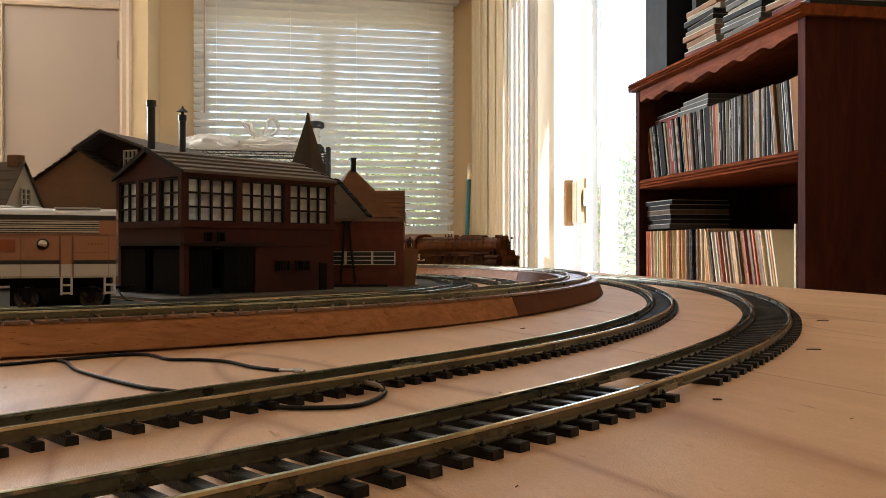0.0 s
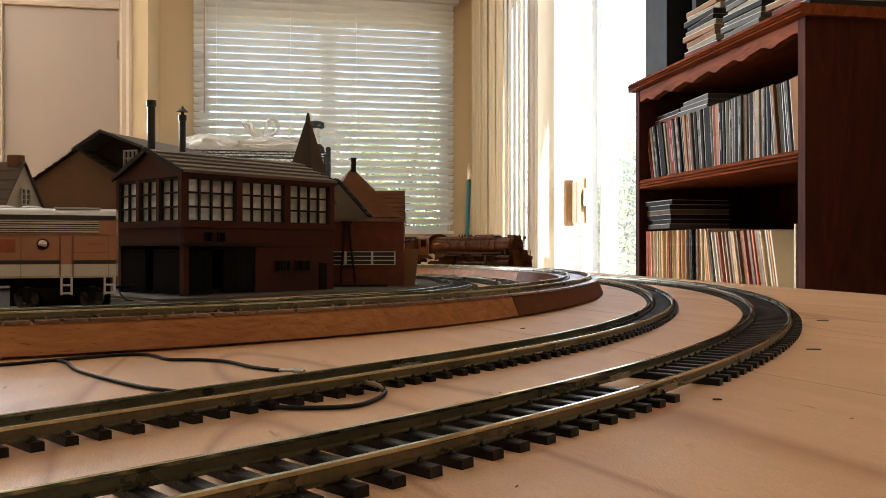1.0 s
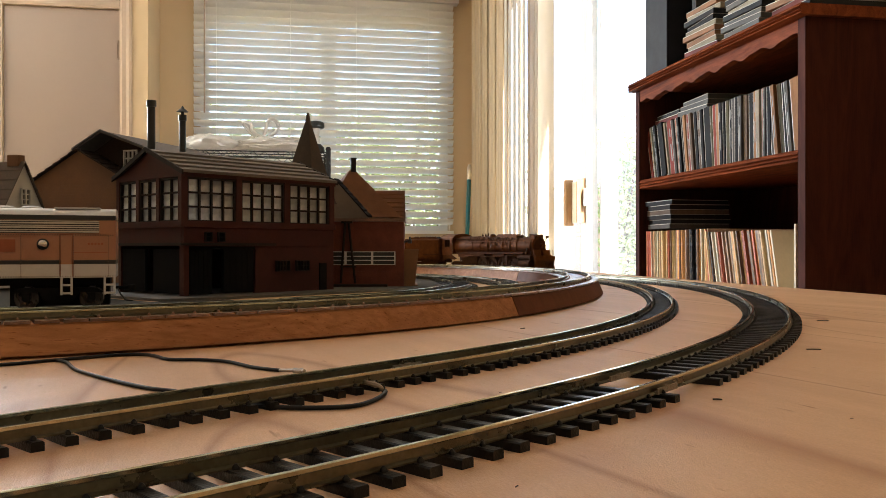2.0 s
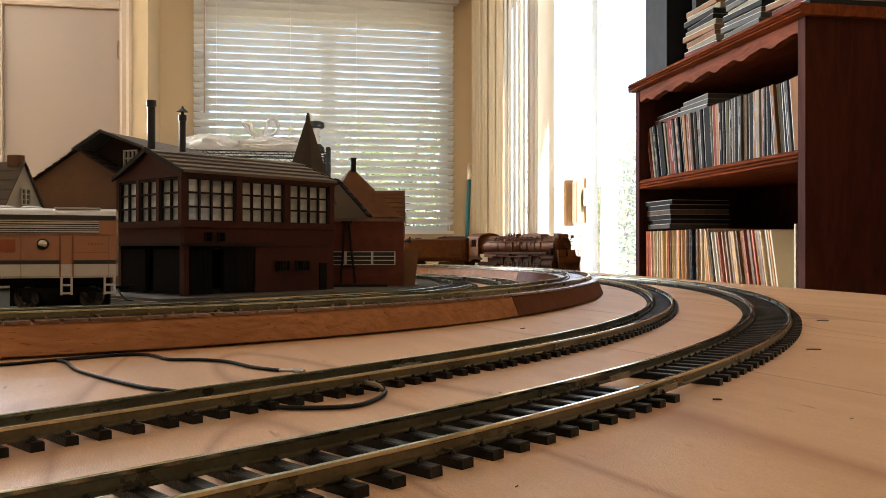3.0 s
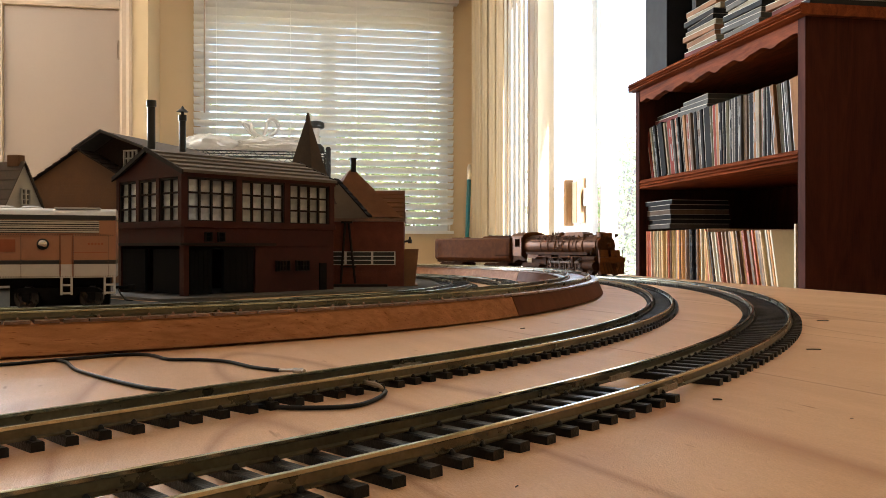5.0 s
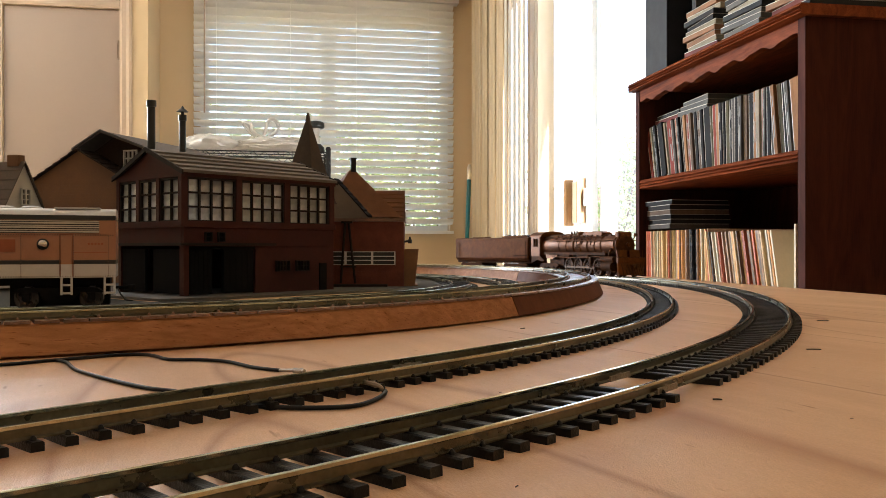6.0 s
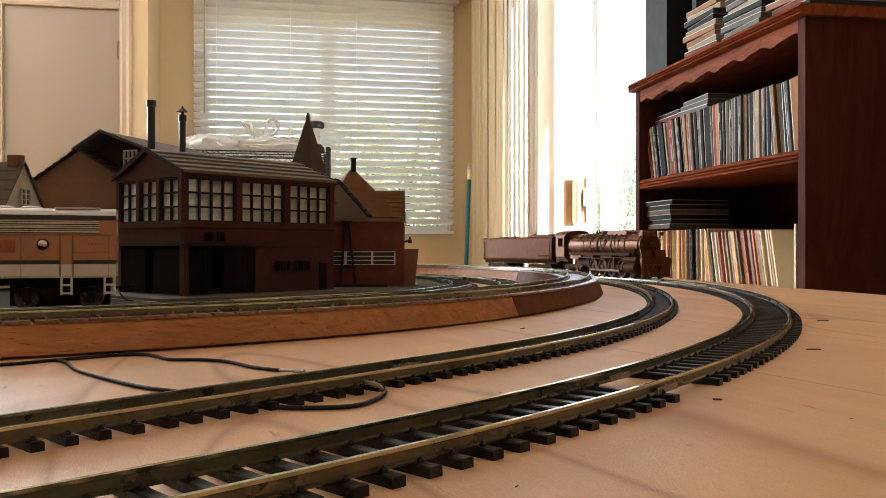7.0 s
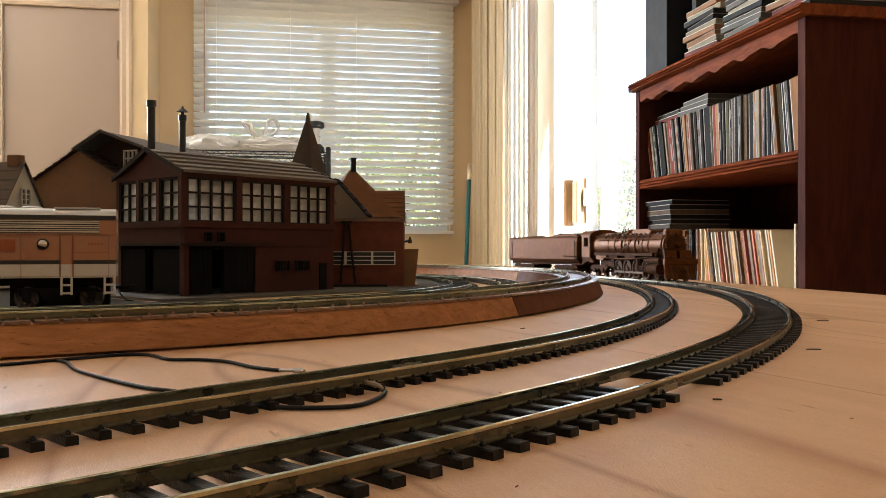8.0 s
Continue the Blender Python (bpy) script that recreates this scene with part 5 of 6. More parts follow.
    prism(bm, [(x1 + 0.0055, -0.0012), (x1 + 0.008, -0.0018), (x1 + 0.0095, -0.0007), (x1 + 0.008, 0.0003), (x1 + 0.0087, 0.0014), (x1 + 0.006, 0.0012)], 0.0090, 0.0118, "z")
    part("coupler", bm, MATT_BLACK, t, "black knuckle coupler")
    bm = BM()
    tube(bm, [(x1 + 0.0005, -0.006, 0.0105), (x1 + 0.0022, -0.0065, 0.0070), (x1 + 0.0045, -0.007, 0.0040), (x1 + 0.0085, -0.0075, 0.0034)], 0.0004, 6)
    part("air_hose", bm, BLACK, t)


diesel()

# ---- steam locomotive and tender ----
BRASS_W = material("dull_wheel_brass", (0.12, 0.056, 0.024), (0.06, 0.028, 0.012), spec=0.04, rough=0.6, metal=0.1, scale=200, fine=900, bump=0.05)
RODMETAL = material("dull_rod_metal", (0.16, 0.088, 0.042), (0.08, 0.045, 0.022), spec=0.1, rough=0.55, metal=0.2, scale=200, fine=900, bump=0.05)
FRONT = pose(-0.016, 0, 0)


def steam_engine():
    """Along x, rails at z 0, the smokebox front at x 0, forwards is +x."""
    t = thing("steam_locomotive", "unpainted tarnished brass model steam locomotive", "locomotive")
    za, r = 0.0352, 0.0128
    bm = BM()
    lathe(bm, (-0.005, 0, za), (-0.1795, 0, za), ((0, r * 0.55), (0.004, r * 0.86), (0.010, r * 0.98), (0.04, r), (0.235, r), (0.236, r * 1.0), (0.62, r * 1.07), (0.63, r * 1.10), (0.9, r * 1.13), (1, r * 1.13)), 36)
    boiler = part("boiler", bm, BRASS, t, smooth=True)
    for i, x in enumerate((-0.010, -0.0385, -0.052, -0.068, -0.084, -0.100, -0.117, -0.135)):
        bm = BM()
        rr = r * (1.02 if x > -0.06 else 1.06 if x > -0.1 else 1.115)
        lathe(bm, (x, 0, za), (x - 0.0012, 0, za), ((0, rr), (0.3, rr + 0.0005), (0.7, rr + 0.0005), (1, rr)), 36)
        part("boiler_band", bm, BRASS, boiler, smooth=True)
    bm = BM()
    lathe(bm, (0.0, 0, za), (0.0028, 0, za), ((0, r * 0.80), (0.5, r * 0.74), (1, r * 0.4)), 28)
    for i in range(12):
        w = i * math.pi / 6
        box(bm, (0.0008, r * 0.84 * math.cos(w), za + r * 0.84 * math.sin(w)), (0.0016, 0.0013, 0.0013))
    door = part("smokebox_door", bm, BRASS_D, t, smooth=True, m=pose(-0.005, 0, 0))
    bm = BM()
    lathe(bm, (0.002, 0, za + 0.0005), (0.0068, 0, za + 0.0005), ((0, 0.0026), (0.8, 0.0029), (0.81, 0.0024), (1, 0.0020)), 18)
    part("headlamp", bm, BRASS, door, "round brass headlamp", smooth=True)
    # stack, bell housing, sand dome, steam dome
    bm = BM()
    lathe(bm, (-0.019, 0, za + r * 0.9), (-0.019, 0, 0.0512), ((0, 0.0058), (0.4, 0.0046), (0.9, 0.0046), (0.91, 0.0053), (1, 0.0053)), 20)
    part("chimney", bm, BRASS_D, t, smooth=True)
    bm = BM()
    rod(bm, (-0.0075, -0.008, za + r * 0.95), (-0.0075, 0.008, za + r * 0.95), 0.0033, 14)
    for y in (-0.008, 0.008):
        rod(bm, (-0.0075, y - 0.0006, za + r * 0.95), (-0.0075, y + 0.0006, za + r * 0.95), 0.0037, 14)
    part("feedwater_heater", bm, BRASS, t, smooth=True, m=pose(-0.003, 0, 0))
    bm = BM()
    prism(bm, [(-0.045, za + r * 0.8), (-0.089, za + r * 0.8), (-0.089, 0.0498), (-0.084, 0.0518), (-0.050, 0.0518), (-0.045, 0.0498)], -0.0068, 0.0068, "y")
    part("sand_dome", bm, BRASS, t, bevel=0.0012, smooth=True)
    bm = BM()
    lathe(bm, (-0.105, 0, za + r), (-0.105, 0, 0.0525), ((0, 0.005), (0.5, 0.0046), (0.85, 0.0036), (1, 0.0014)), 18)
    part("steam_dome", bm, BRASS, t, smooth=True)
    bm = BM()
    for x, h in ((-0.118, 0.054), (-0.124, 0.0535), (-0.131, 0.0535)):
        lathe(bm, (x, 0.002, za + r), (x, 0.002, h), ((0, 0.0013), (0.6, 0.0013), (0.7, 0.0007), (1, 0.0005)), 8)
    part("safety_valves", bm, BRASS_D, t)
    bm = BM()
    for i in range(13):
        x = -0.020 - i * 0.0105
        for s in (-1, 1):
            w = radians(52)
            c = Vector((x, s * r * 1.1 * math.cos(w), za + r * 1.08 * math.sin(w)))
            lathe(bm, c, c + Vector((0, s * 0.0009, 0.0016)), ((0, 0.0008), (1, 0.0005)), 6)
    tagged(part("washout_plugs", bm, BRASS_D, t), kind="stuff")
    for s in (-1, 1):
        bm = BM()
        tube(bm, [(-0.004, s * 0.0128, za + 0.0055), (-0.05, s * 0.0142, za + 0.006), (-0.165, s * 0.0152, za + 0.0065)], 0.0005, 6)
        for x in (-0.02, -0.05, -0.08, -0.11, -0.14):
            tube(bm, [(x, s * 0.012, za + 0.005), (x, s * 0.0145, za + 0.006)], 0.0005, 5)
        part("handrail", bm, BRASS, t)
        bm = BM()
        span(bm, (-0.168, s * 0.0115, 0.0258), (-0.02, s * 0.0175, 0.0270))
        span(bm, (-0.168, s * 0.0170, 0.0240), (-0.02, s * 0.0176, 0.0271))
        part("running_board", bm, BRASS_D, t)
        bm = BM()
        rod(bm, (-0.060, s * 0.0142, 0.0225), (-0.086, s * 0.0142, 0.0225), 0.0028, 14)
        rod(bm, (-0.105, s * 0.0142, 0.0228), (-0.128, s * 0.0142, 0.0228), 0.0026, 14)
        part("air_tank", bm, BRASS_D, t, smooth=True)
        bm = BM()
        tube(bm, [(-0.03, s * 0.0135, 0.028), (-0.034, s * 0.0155, 0.0225), (-0.055, s * 0.0165, 0.0215), (-0.10, s * 0.0165, 0.0205), (-0.15, s * 0.016, 0.0215)], 0.0006, 6)
        tube(bm, [(-0.09, s * 0.014, 0.037), (-0.094, s * 0.0155, 0.030), (-0.092, s * 0.016, 0.024)], 0.0006, 6)
        part("piping", bm, BRASS, t)
        # cylinder with valve chest and steam pipe
        bm = BM()
        rod(bm, (-0.004, s * 0.0168, 0.0115), (-0.026, s * 0.0168, 0.0115), 0.0050, 20)
        rod(bm, (-0.002, s * 0.0168, 0.0195), (-0.028, s * 0.0168, 0.0195), 0.0034, 16)
        span(bm, (-0.006, s * 0.010, 0.0115), (-0.024, s * 0.0185, 0.0205))
        for x in (-0.003, -0.0265):
            rod(bm, (x, s * 0.0168, 0.0115), (x - 0.001, s * 0.0168, 0.0115), 0.0054, 20)
        tube(bm, [(-0.015, s * 0.0160, 0.021), (-0.015, s * 0.0145, 0.027), (-0.016, s * 0.0115, 0.032)], 0.0016, 10)
        part("cylinder", bm, BRASS_D, t, smooth=True)
        # firebox side sheet and cab-side injector
        bm = BM()
        prism(bm, [(-0.135, 0.0265), (-0.168, 0.0265), (-0.168, 0.0195), (-0.150, 0.0185), (-0.140, 0.022)], s * 0.0140, s * 0.0152, "y")
        part("firebox_side", bm, BRASS, t)
        bm = BM()
        span(bm, (-0.030, s * 0.0175, 0.0104), (-0.052, s * 0.0185, 0.0112))
        span(bm, (-0.030, s * 0.0175, 0.0132), (-0.052, s * 0.0185, 0.0139))
        span(bm, (-0.050, s * 0.0165, 0.0095), (-0.054, s * 0.0190, 0.0215))
        part("crosshead_guide", bm, BRASS_D, t)
    # cab
    w = 0.0178
    bm = BM()
    for s in (-1, 1):
        # side sheet round one window opening
        y0, y1 = s * w, s * (w - 0.0008)
        span(bm, (-0.181, y0, 0.0215), (-0.206, y1, 0.0345))
        span(bm, (-0.181, y0, 0.0345), (-0.186, y1, 0.0445))
        span(bm, (-0.198, y0, 0.0345), (-0.206, y1, 0.0445))
        span(bm, (-0.181, y0, 0.0445), (-0.206, y1, 0.0475))
    span(bm, (-0.180, -w + 0.0009, 0.0235), (-0.1808, w - 0.0009, 0.0478))
    cabp = part("cab", bm, BRASS, t)
    bm = BM()
    arc = [(w * 1.04 * math.cos(u), 0.0472 + 0.0068 * math.sin(u)) for u in [math.pi * i / 14 for i in range(15)]]
    prism(bm, arc, -0.176, -0.209, "x")
    part("cab_roof", bm, BRASS, t, smooth=True)
    for s in (-1, 1):
        bm = BM()
        for x in (-0.186, -0.192, -0.198):
            span(bm, (x - 0.0004, s * (w + 0.0003), 0.0342), (x + 0.0004, s * (w - 0.001), 0.0448))
        span(bm, (-0.1855, s * (w + 0.0006), 0.0338), (-0.1985, s * (w - 0.001), 0.0345))
        part("window_frame", bm, BRASS_D, cabp)
        # slanting apron under the cab and its steps
        bm = BM()
        prism(bm, [(-0.206, 0.0215), (-0.181, 0.0215), (-0.170, 0.0165), (-0.176, 0.0150), (-0.190, 0.0170), (-0.206, 0.0125)], s * (w - 0.0008), s * (w - 0.0018), "y")
        part("cab_apron", bm, BRASS_D, t)
        # pipes and fittings along the boiler's upper side
        bm = BM()
        for x, k in ((-0.062, 0.2), (-0.078, -0.3), (-0.095, 0.25), (-0.112, -0.2), (-0.128, 0.3), (-0.146, -0.25)):
            a0 = radians(38)
            c = Vector((x, s * r * 1.16 * math.cos(a0), za + r * 1.16 * math.sin(a0)))
            tube(bm, [c + Vector((0, -s * 0.003, 0.0035)), c, c + Vector((0.006 * k, s * 0.0012, -0.004)), c + Vector((0.01 * k, s * 0.0016, -0.0085))], 0.0005, 5)
            box(bm, c, (0.0028, 0.0016, 0.0020))
        tube(bm, [(-0.036, s * 0.0118, za + 0.0096), (-0.09, s * 0.0126, za + 0.0100), (-0.176, s * 0.0130, za + 0.0104)], 0.0007, 6)
        part("boiler_fittings", bm, BRASS_D, t)
    # air pumps behind shields on the pilot deck
    for s in (-1, 1):
        bm = BM()
        rod(bm, (0.008, s * 0.0080, 0.0222), (0.008, s * 0.0080, 0.0330), 0.0042, 14)
        rod(bm, (0.008, s * 0.0080, 0.0265), (0.008, s * 0.0080, 0.0285), 0.0047, 14)
        part("air_pump", bm, BRASS_D, t, smooth=True, m=FRONT)
        bm = BM()
        prism(bm, [(0.0155, 0.0222), (0.0168, 0.0222), (0.0150, 0.0302), (0.0137, 0.0302)], s * 0.0018, s * 0.0145, "y")
        part("pump_shield", bm, BRASS, t, bevel=0.0003, m=FRONT)
    # pilot deck, beam and cowcatcher
    bm = BM()
    span(bm, (-0.030, -0.0150, 0.0205), (0.020, 0.0150, 0.0222))
    for y in (-0.008, 0.008):
        tube(bm, [(0.018, y, 0.0222), (0.006, y * 1.1, 0.0290)], 0.0006, 6)
    part("pilot_deck", bm, BRASS_D, t, m=FRONT)
    bm = BM()
    span(bm, (0.0185, -0.0175, 0.0165), (0.0225, 0.0175, 0.0215))
    part("pilot_beam", bm, BRASS, t, bevel=0.0004, m=FRONT)
    bm = BM()
    n, rows = 12, ((0.0168, 0.0, 1.0), (0.0120, 0.003, 0.98), (0.0065, 0.0075, 0.95), (0.0024, 0.0095, 0.92))
    grid = []
    for z, out, k in rows:
        line = []
        for i in range(n + 1):
            y = (i / n - 0.5) * 0.0345 * k
            line.append((0.0215 + out * (1 - (2 * i / n - 1) ** 2) ** 0.6, y, z))
        grid.append(line)
    front = [[bm.verts.new(v) for v in line] for line in grid]
    rear = [[bm.verts.new((v[0] - 0.0022, v[1], v[2])) for v in line] for line in grid]
    for a in range(3):
        for i in range(n):
            bm.faces.new((front[a][i], front[a][i + 1], front[a + 1][i + 1], front[a + 1][i]))
            bm.faces.new((rear[a][i], rear[a + 1][i], rear[a + 1][i + 1], rear[a][i + 1]))
        bm.faces.new((front[a][0], front[a + 1][0], rear[a + 1][0], rear[a][0]))
        bm.faces.new((front[a][n], rear[a][n], rear[a + 1][n], front[a + 1][n]))
    for i in range(n):
        bm.faces.new((front[0][i], rear[0][i], rear[0][i + 1], front[0][i + 1]))
        bm.faces.new((front[3][i], front[3][i + 1], rear[3][i + 1], rear[3][i]))
    part("pilot", bm, BRASS, t, "solid curved brass pilot", smooth=True, m=FRONT)
    bm = BM()
    for i in range(9):
        y = (i - 4) * 0.0034
        tube(bm, [(0.0222 + 0.0022 * (1 - (y / 0.0172) ** 2), y, 0.0150), (0.0216 + 0.0096 * (1 - (y / 0.0165) ** 2) ** 0.6, y * 0.93, 0.0030)], 0.0006, 5)
    tagged(part("pilot_ribs", bm, BRASS_D, t, m=FRONT), kind="stuff")
    bm = BM()
    box(bm, (0.026, 0, 0.0125), (0.010, 0.0028, 0.003))
    box(bm, (0.0315, 0, 0.0125), (0.004, 0.0045, 0.0042))
    part("coupler", bm, BRASS_D, t, bevel=0.0005, m=FRONT)
    for s in (-1, 1):
        bm = BM()
        tube(bm, [(0.0205, s * 0.0150, 0.0210), (0.0205, s * 0.0150, 0.0300)], 0.0004, 5)
        part("stanchion", bm, BRASS_D, t, m=FRONT)
        bm = BM()
        tube(bm, [(-0.0035, s * 0.0088, 0.0425), (-0.002, s * 0.0105, 0.0470)], 0.0008, 5)
        box(bm, (-0.002, s * 0.0105, 0.047), (0.003, 0.003, 0.0035))
        part("marker_lamp", bm, BRASS_D, t)
    # frame and ash pan
    bm = BM()
    span(bm, (-0.168, -0.0045, 0.008), (0.004, 0.0045, 0.0205))
    span(bm, (-0.165, -0.0105, 0.010), (-0.128, 0.0105, 0.0245))
    part("frame", bm, BRASS_D, t)
    # trailing truck
    bm = BM()
    for s in (-1, 1):
        prism(bm, [(-0.136, 0.0115), (-0.142, 0.013), (-0.180, 0.013), (-0.188, 0.009), (-0.178, 0.0055), (-0.170, 0.0065), (-0.163, 0.009), (-0.155, 0.0065), (-0.146, 0.005)], s * 0.0128, s * 0.0142, "y")
        for x in (-0.150, -0.1735):
            box(bm, (x, s * 0.0142, 0.0066), (0.005, 0.0022, 0.005))
    part("trailing_truck", bm, BRASS_D, t, bevel=0.0003)
    bm = BM()
    for s in (-1, 1):
        span(bm, (-0.005, s * 0.0115, 0.005), (-0.034 + 0.018, s * 0.0125, 0.008))
    span(bm, (-0.034, -0.0115, 0.006), (0.002, 0.0115, 0.0085))
    part("leading_truck", bm, BRASS_D, t)
    return t


def tender():
    """Along x, rails at z 0, the front end at x 0, forwards is +x."""
    t = thing("tender", "unpainted tarnished brass model tender coupled behind the locomotive", "tender")
    L, w = 0.164, 0.0178
    bm = BM()
    prof = [(-w, 0.0185), (-w + 0.0028, 0.0150), (w - 0.0028, 0.0150), (w, 0.0185), (w, 0.0445), (w - 0.0012, 0.0461), (w - 0.0035, 0.0469), (-w + 0.0035, 0.0469), (-w + 0.0012, 0.0461), (-w, 0.0445)]
    prism(bm, prof, -L, -0.002, "x")
    part("tank", bm, BRASS, t, smooth=True)
    bm = BM()
    for s in (-1, 1):
        prism(bm, [(-0.006, 0.0469), (-0.060, 0.0469), (-0.056, 0.0490), (-0.008, 0.0490)], s * 0.0150, s * 0.0142, "y")
    span(bm, (-0.0575, -0.014, 0.0470), (-0.0567, 0.014, 0.0489))
    bunker = part("coal_bunker", bm, BRASS, t)
    bm = BM()
    rng = random.Random(9)
    for i in range(260):
        c = (rng.uniform(-0.055, -0.008), rng.uniform(-0.013, 0.013), 0.0470 + rng.uniform(0, 0.0018))
        s = rng.uniform(0.0014, 0.0028)
        box(bm, c, (s, s, s), Matrix.Translation(c) @ Euler((rng.uniform(0, 3), rng.uniform(0, 3), 0)).to_matrix().to_4x4() @ Matrix.Translation(-Vector(c)))
    tagged(part("coal", bm, BLACK, bunker, "black model coal"), kind="stuff")
    bm = BM()
    lathe(bm, (-0.110, 0, 0.0467), (-0.110, 0, 0.0486), ((0, 0.0052), (0.7, 0.0052), (1, 0.0040)), 18)
    box(bm, (-0.132, 0, 0.0474), (0.012, 0.012, 0.0014))
    part("water_hatch", bm, BRASS, t, smooth=True)
    for s in (-1, 1):
        for x in (-0.006, -0.158):
            bm = BM()
            tube(bm, [(x, s * (w + 0.0008), 0.018), (x, s * (w + 0.0008), 0.041)], 0.0004, 5)
            part("grab_rail", bm, BRASS_D, t)
        bm = BM()
        tube(bm, [(-0.030, s * (w + 0.0005), 0.0225), (-0.003, s * (w + 0.0005), 0.0225)], 0.0007, 6)
        part("side_pipe", bm, BRASS_D, t)
    bm = BM()
    for y in (-0.006, 0.006):
        tube(bm, [(-L - 0.001, y, 0.016), (-L - 0.001, y, 0.0470)], 0.0004, 5)
    for i in range(8):
        tube(bm, [(-L - 0.001, -0.006, 0.018 + i * 0.0034), (-L - 0.001, 0.006, 0.018 + i * 0.0034)], 0.0003, 5)
    part("ladder", bm, BRASS_D, t)
    bm = BM()
    for s in (-1, 1):
        for i in range(40):
            for z in (0.0192, 0.0437):
                box(bm, (-0.006 - i * 0.0039, s * w, z), (0.0005, 0.0005, 0.0005))
    tagged(part("rivets", bm, BRASS, t), kind="stuff")
    bm = BM()
    span(bm, (-L - 0.001, -0.0125, 0.0118), (0.003, 0.0125, 0.0149))
    box(bm, (-L - 0.006, 0, 0.0125), (0.010, 0.003, 0.003))
    box(bm, (0.004, 0, 0.0115), (0.012, 0.004, 0.002))
    part("frame", bm, BRASS_D, t)
    bm = BM()
    span(bm, (-0.0025, -0.0150, 0.013), (-0.0005, 0.0150, 0.046))
    part("front_bulkhead", bm, BRASS_D, t)
    for c in (-0.033, -0.131):
        bm = BM()
        for s in (-1, 1):
            y = s * 0.0128
            prism(bm, [(c - 0.026, 0.0088), (c - 0.022, 0.0114), (c + 0.022, 0.0114), (c + 0.026, 0.0088), (c + 0.021, 0.0050), (c + 0.012, 0.0072), (c + 0.006, 0.0045), (c - 0.006, 0.0045), (c - 0.012, 0.0072), (c - 0.021, 0.0050)], y - 0.0009, y + 0.0009, "y")
            for dx in (-0.0165, 0, 0.0165):
                box(bm, (c + dx, s * 0.0142, 0.0055), (0.0045, 0.0016, 0.0045))
        span(bm, (c - 0.008, -0.011, 0.006), (c + 0.008, 0.011, 0.0104))
        part("truck", bm, BRASS_D, t, bevel=0.0003)
    return t


ENGINE = steam_engine()
TENDER = tender()
DRIVER_R, SMALL_R, TRAIL_R = 0.0103, 0.0049, 0.0058
DRIVERS = [part("driving_wheelset", me, BRASS_D, ENGINE, "spoked driving wheels") for me in [wheelset(DRIVER_R, spokes=14, mat=BRASS_W)] * 4]
DRIVER_X = (-0.047, -0.0695, -0.092, -0.1145)
SMALLS = []
_lead = wheelset(SMALL_R, mat=BRASS_D)
_trail = wheelset(TRAIL_R, mat=BRASS_D)
for x in (-0.003, -0.0235):
    SMALLS.append((part("leading_wheelset", _lead, BRASS_D, ENGINE), x, SMALL_R))
for x in (-0.150, -0.1735):
    SMALLS.append((part("trailing_wheelset", _trail, BRASS_D, ENGINE), x, TRAIL_R))
for c in (-0.033, -0.131):
    for dx in (-0.0165, 0, 0.0165):
        SMALLS.append((part("tender_wheelset", _lead, BRASS_D, TENDER), c + dx, SMALL_R))
RODS = []
for s in (-1, 1):
    bm = BM()
    y = s * 0.0128
    span(bm, (DRIVER_X[3] - 0.002, y - 0.0005, -0.0011), (DRIVER_X[0] + 0.002, y + 0.0005, 0.0011))
    for x in DRIVER_X:
        rod(bm, (x, y - 0.0009, 0), (x, y + 0.0009, 0), 0.0019, 12)
    RODS.append(part("side_rod", bm, RODMETAL, ENGINE, "dull bronze side rod"))

# ---- wires and small things on the table ----
WIRE = material("black_wire_sleeve", (0.010, 0.010, 0.011), (0.007, 0.007, 0.007), spec=0.25, rough=0.5, scale=80, fine=900, bump=0.05)
SOLDER = material("solder_and_copper", (0.38, 0.32, 0.25), (0.22, 0.18, 0.13), rough=0.4, metal=0.8, scale=400, fine=1500, bump=0.6)


def smooth_way(pts, n=6):
    """Points of a soft curve through pts."""
    out = []
    p = [pts[0]] + list(pts) + [pts[-1]]
    for i in range(1, len(p) - 2):
        a, b, c, d = (Vector(v) for v in p[i - 1:i + 3])
        for k in range(n):
            u = k / n
            out.append(0.5 * (2 * b + (c - a) * u + (2 * a - 5 * b + 4 * c - d) * u * u + (3 * b - a - 3 * c + d) * u ** 3))
    out.append(Vector(pts[-1]))
    return out


def feed_wire(label, plan, lead):
    t = thing("feed_wire", label, "wire")
    z = TABLE + 0.0006
    bm = BM()
    tube(bm, smooth_way([(x, y, z) for x, y in plan]), 0.00055, 8)
    part("sleeve", bm, WIRE, t, smooth=True)
    bm = BM()
    tube(bm, smooth_way(lead), 0.0005, 7)
    a, b = Vector(lead[-2]), Vector(lead[-1])
    lathe(bm, a, b, ((0, 0.0005), (0.15, 0.0008), (0.5, 0.0006), (0.8, 0.0008), (1, 0.0005)), 8)
    part("bare_end", bm, SOLDER, t, "bare soldered copper end", smooth=True)


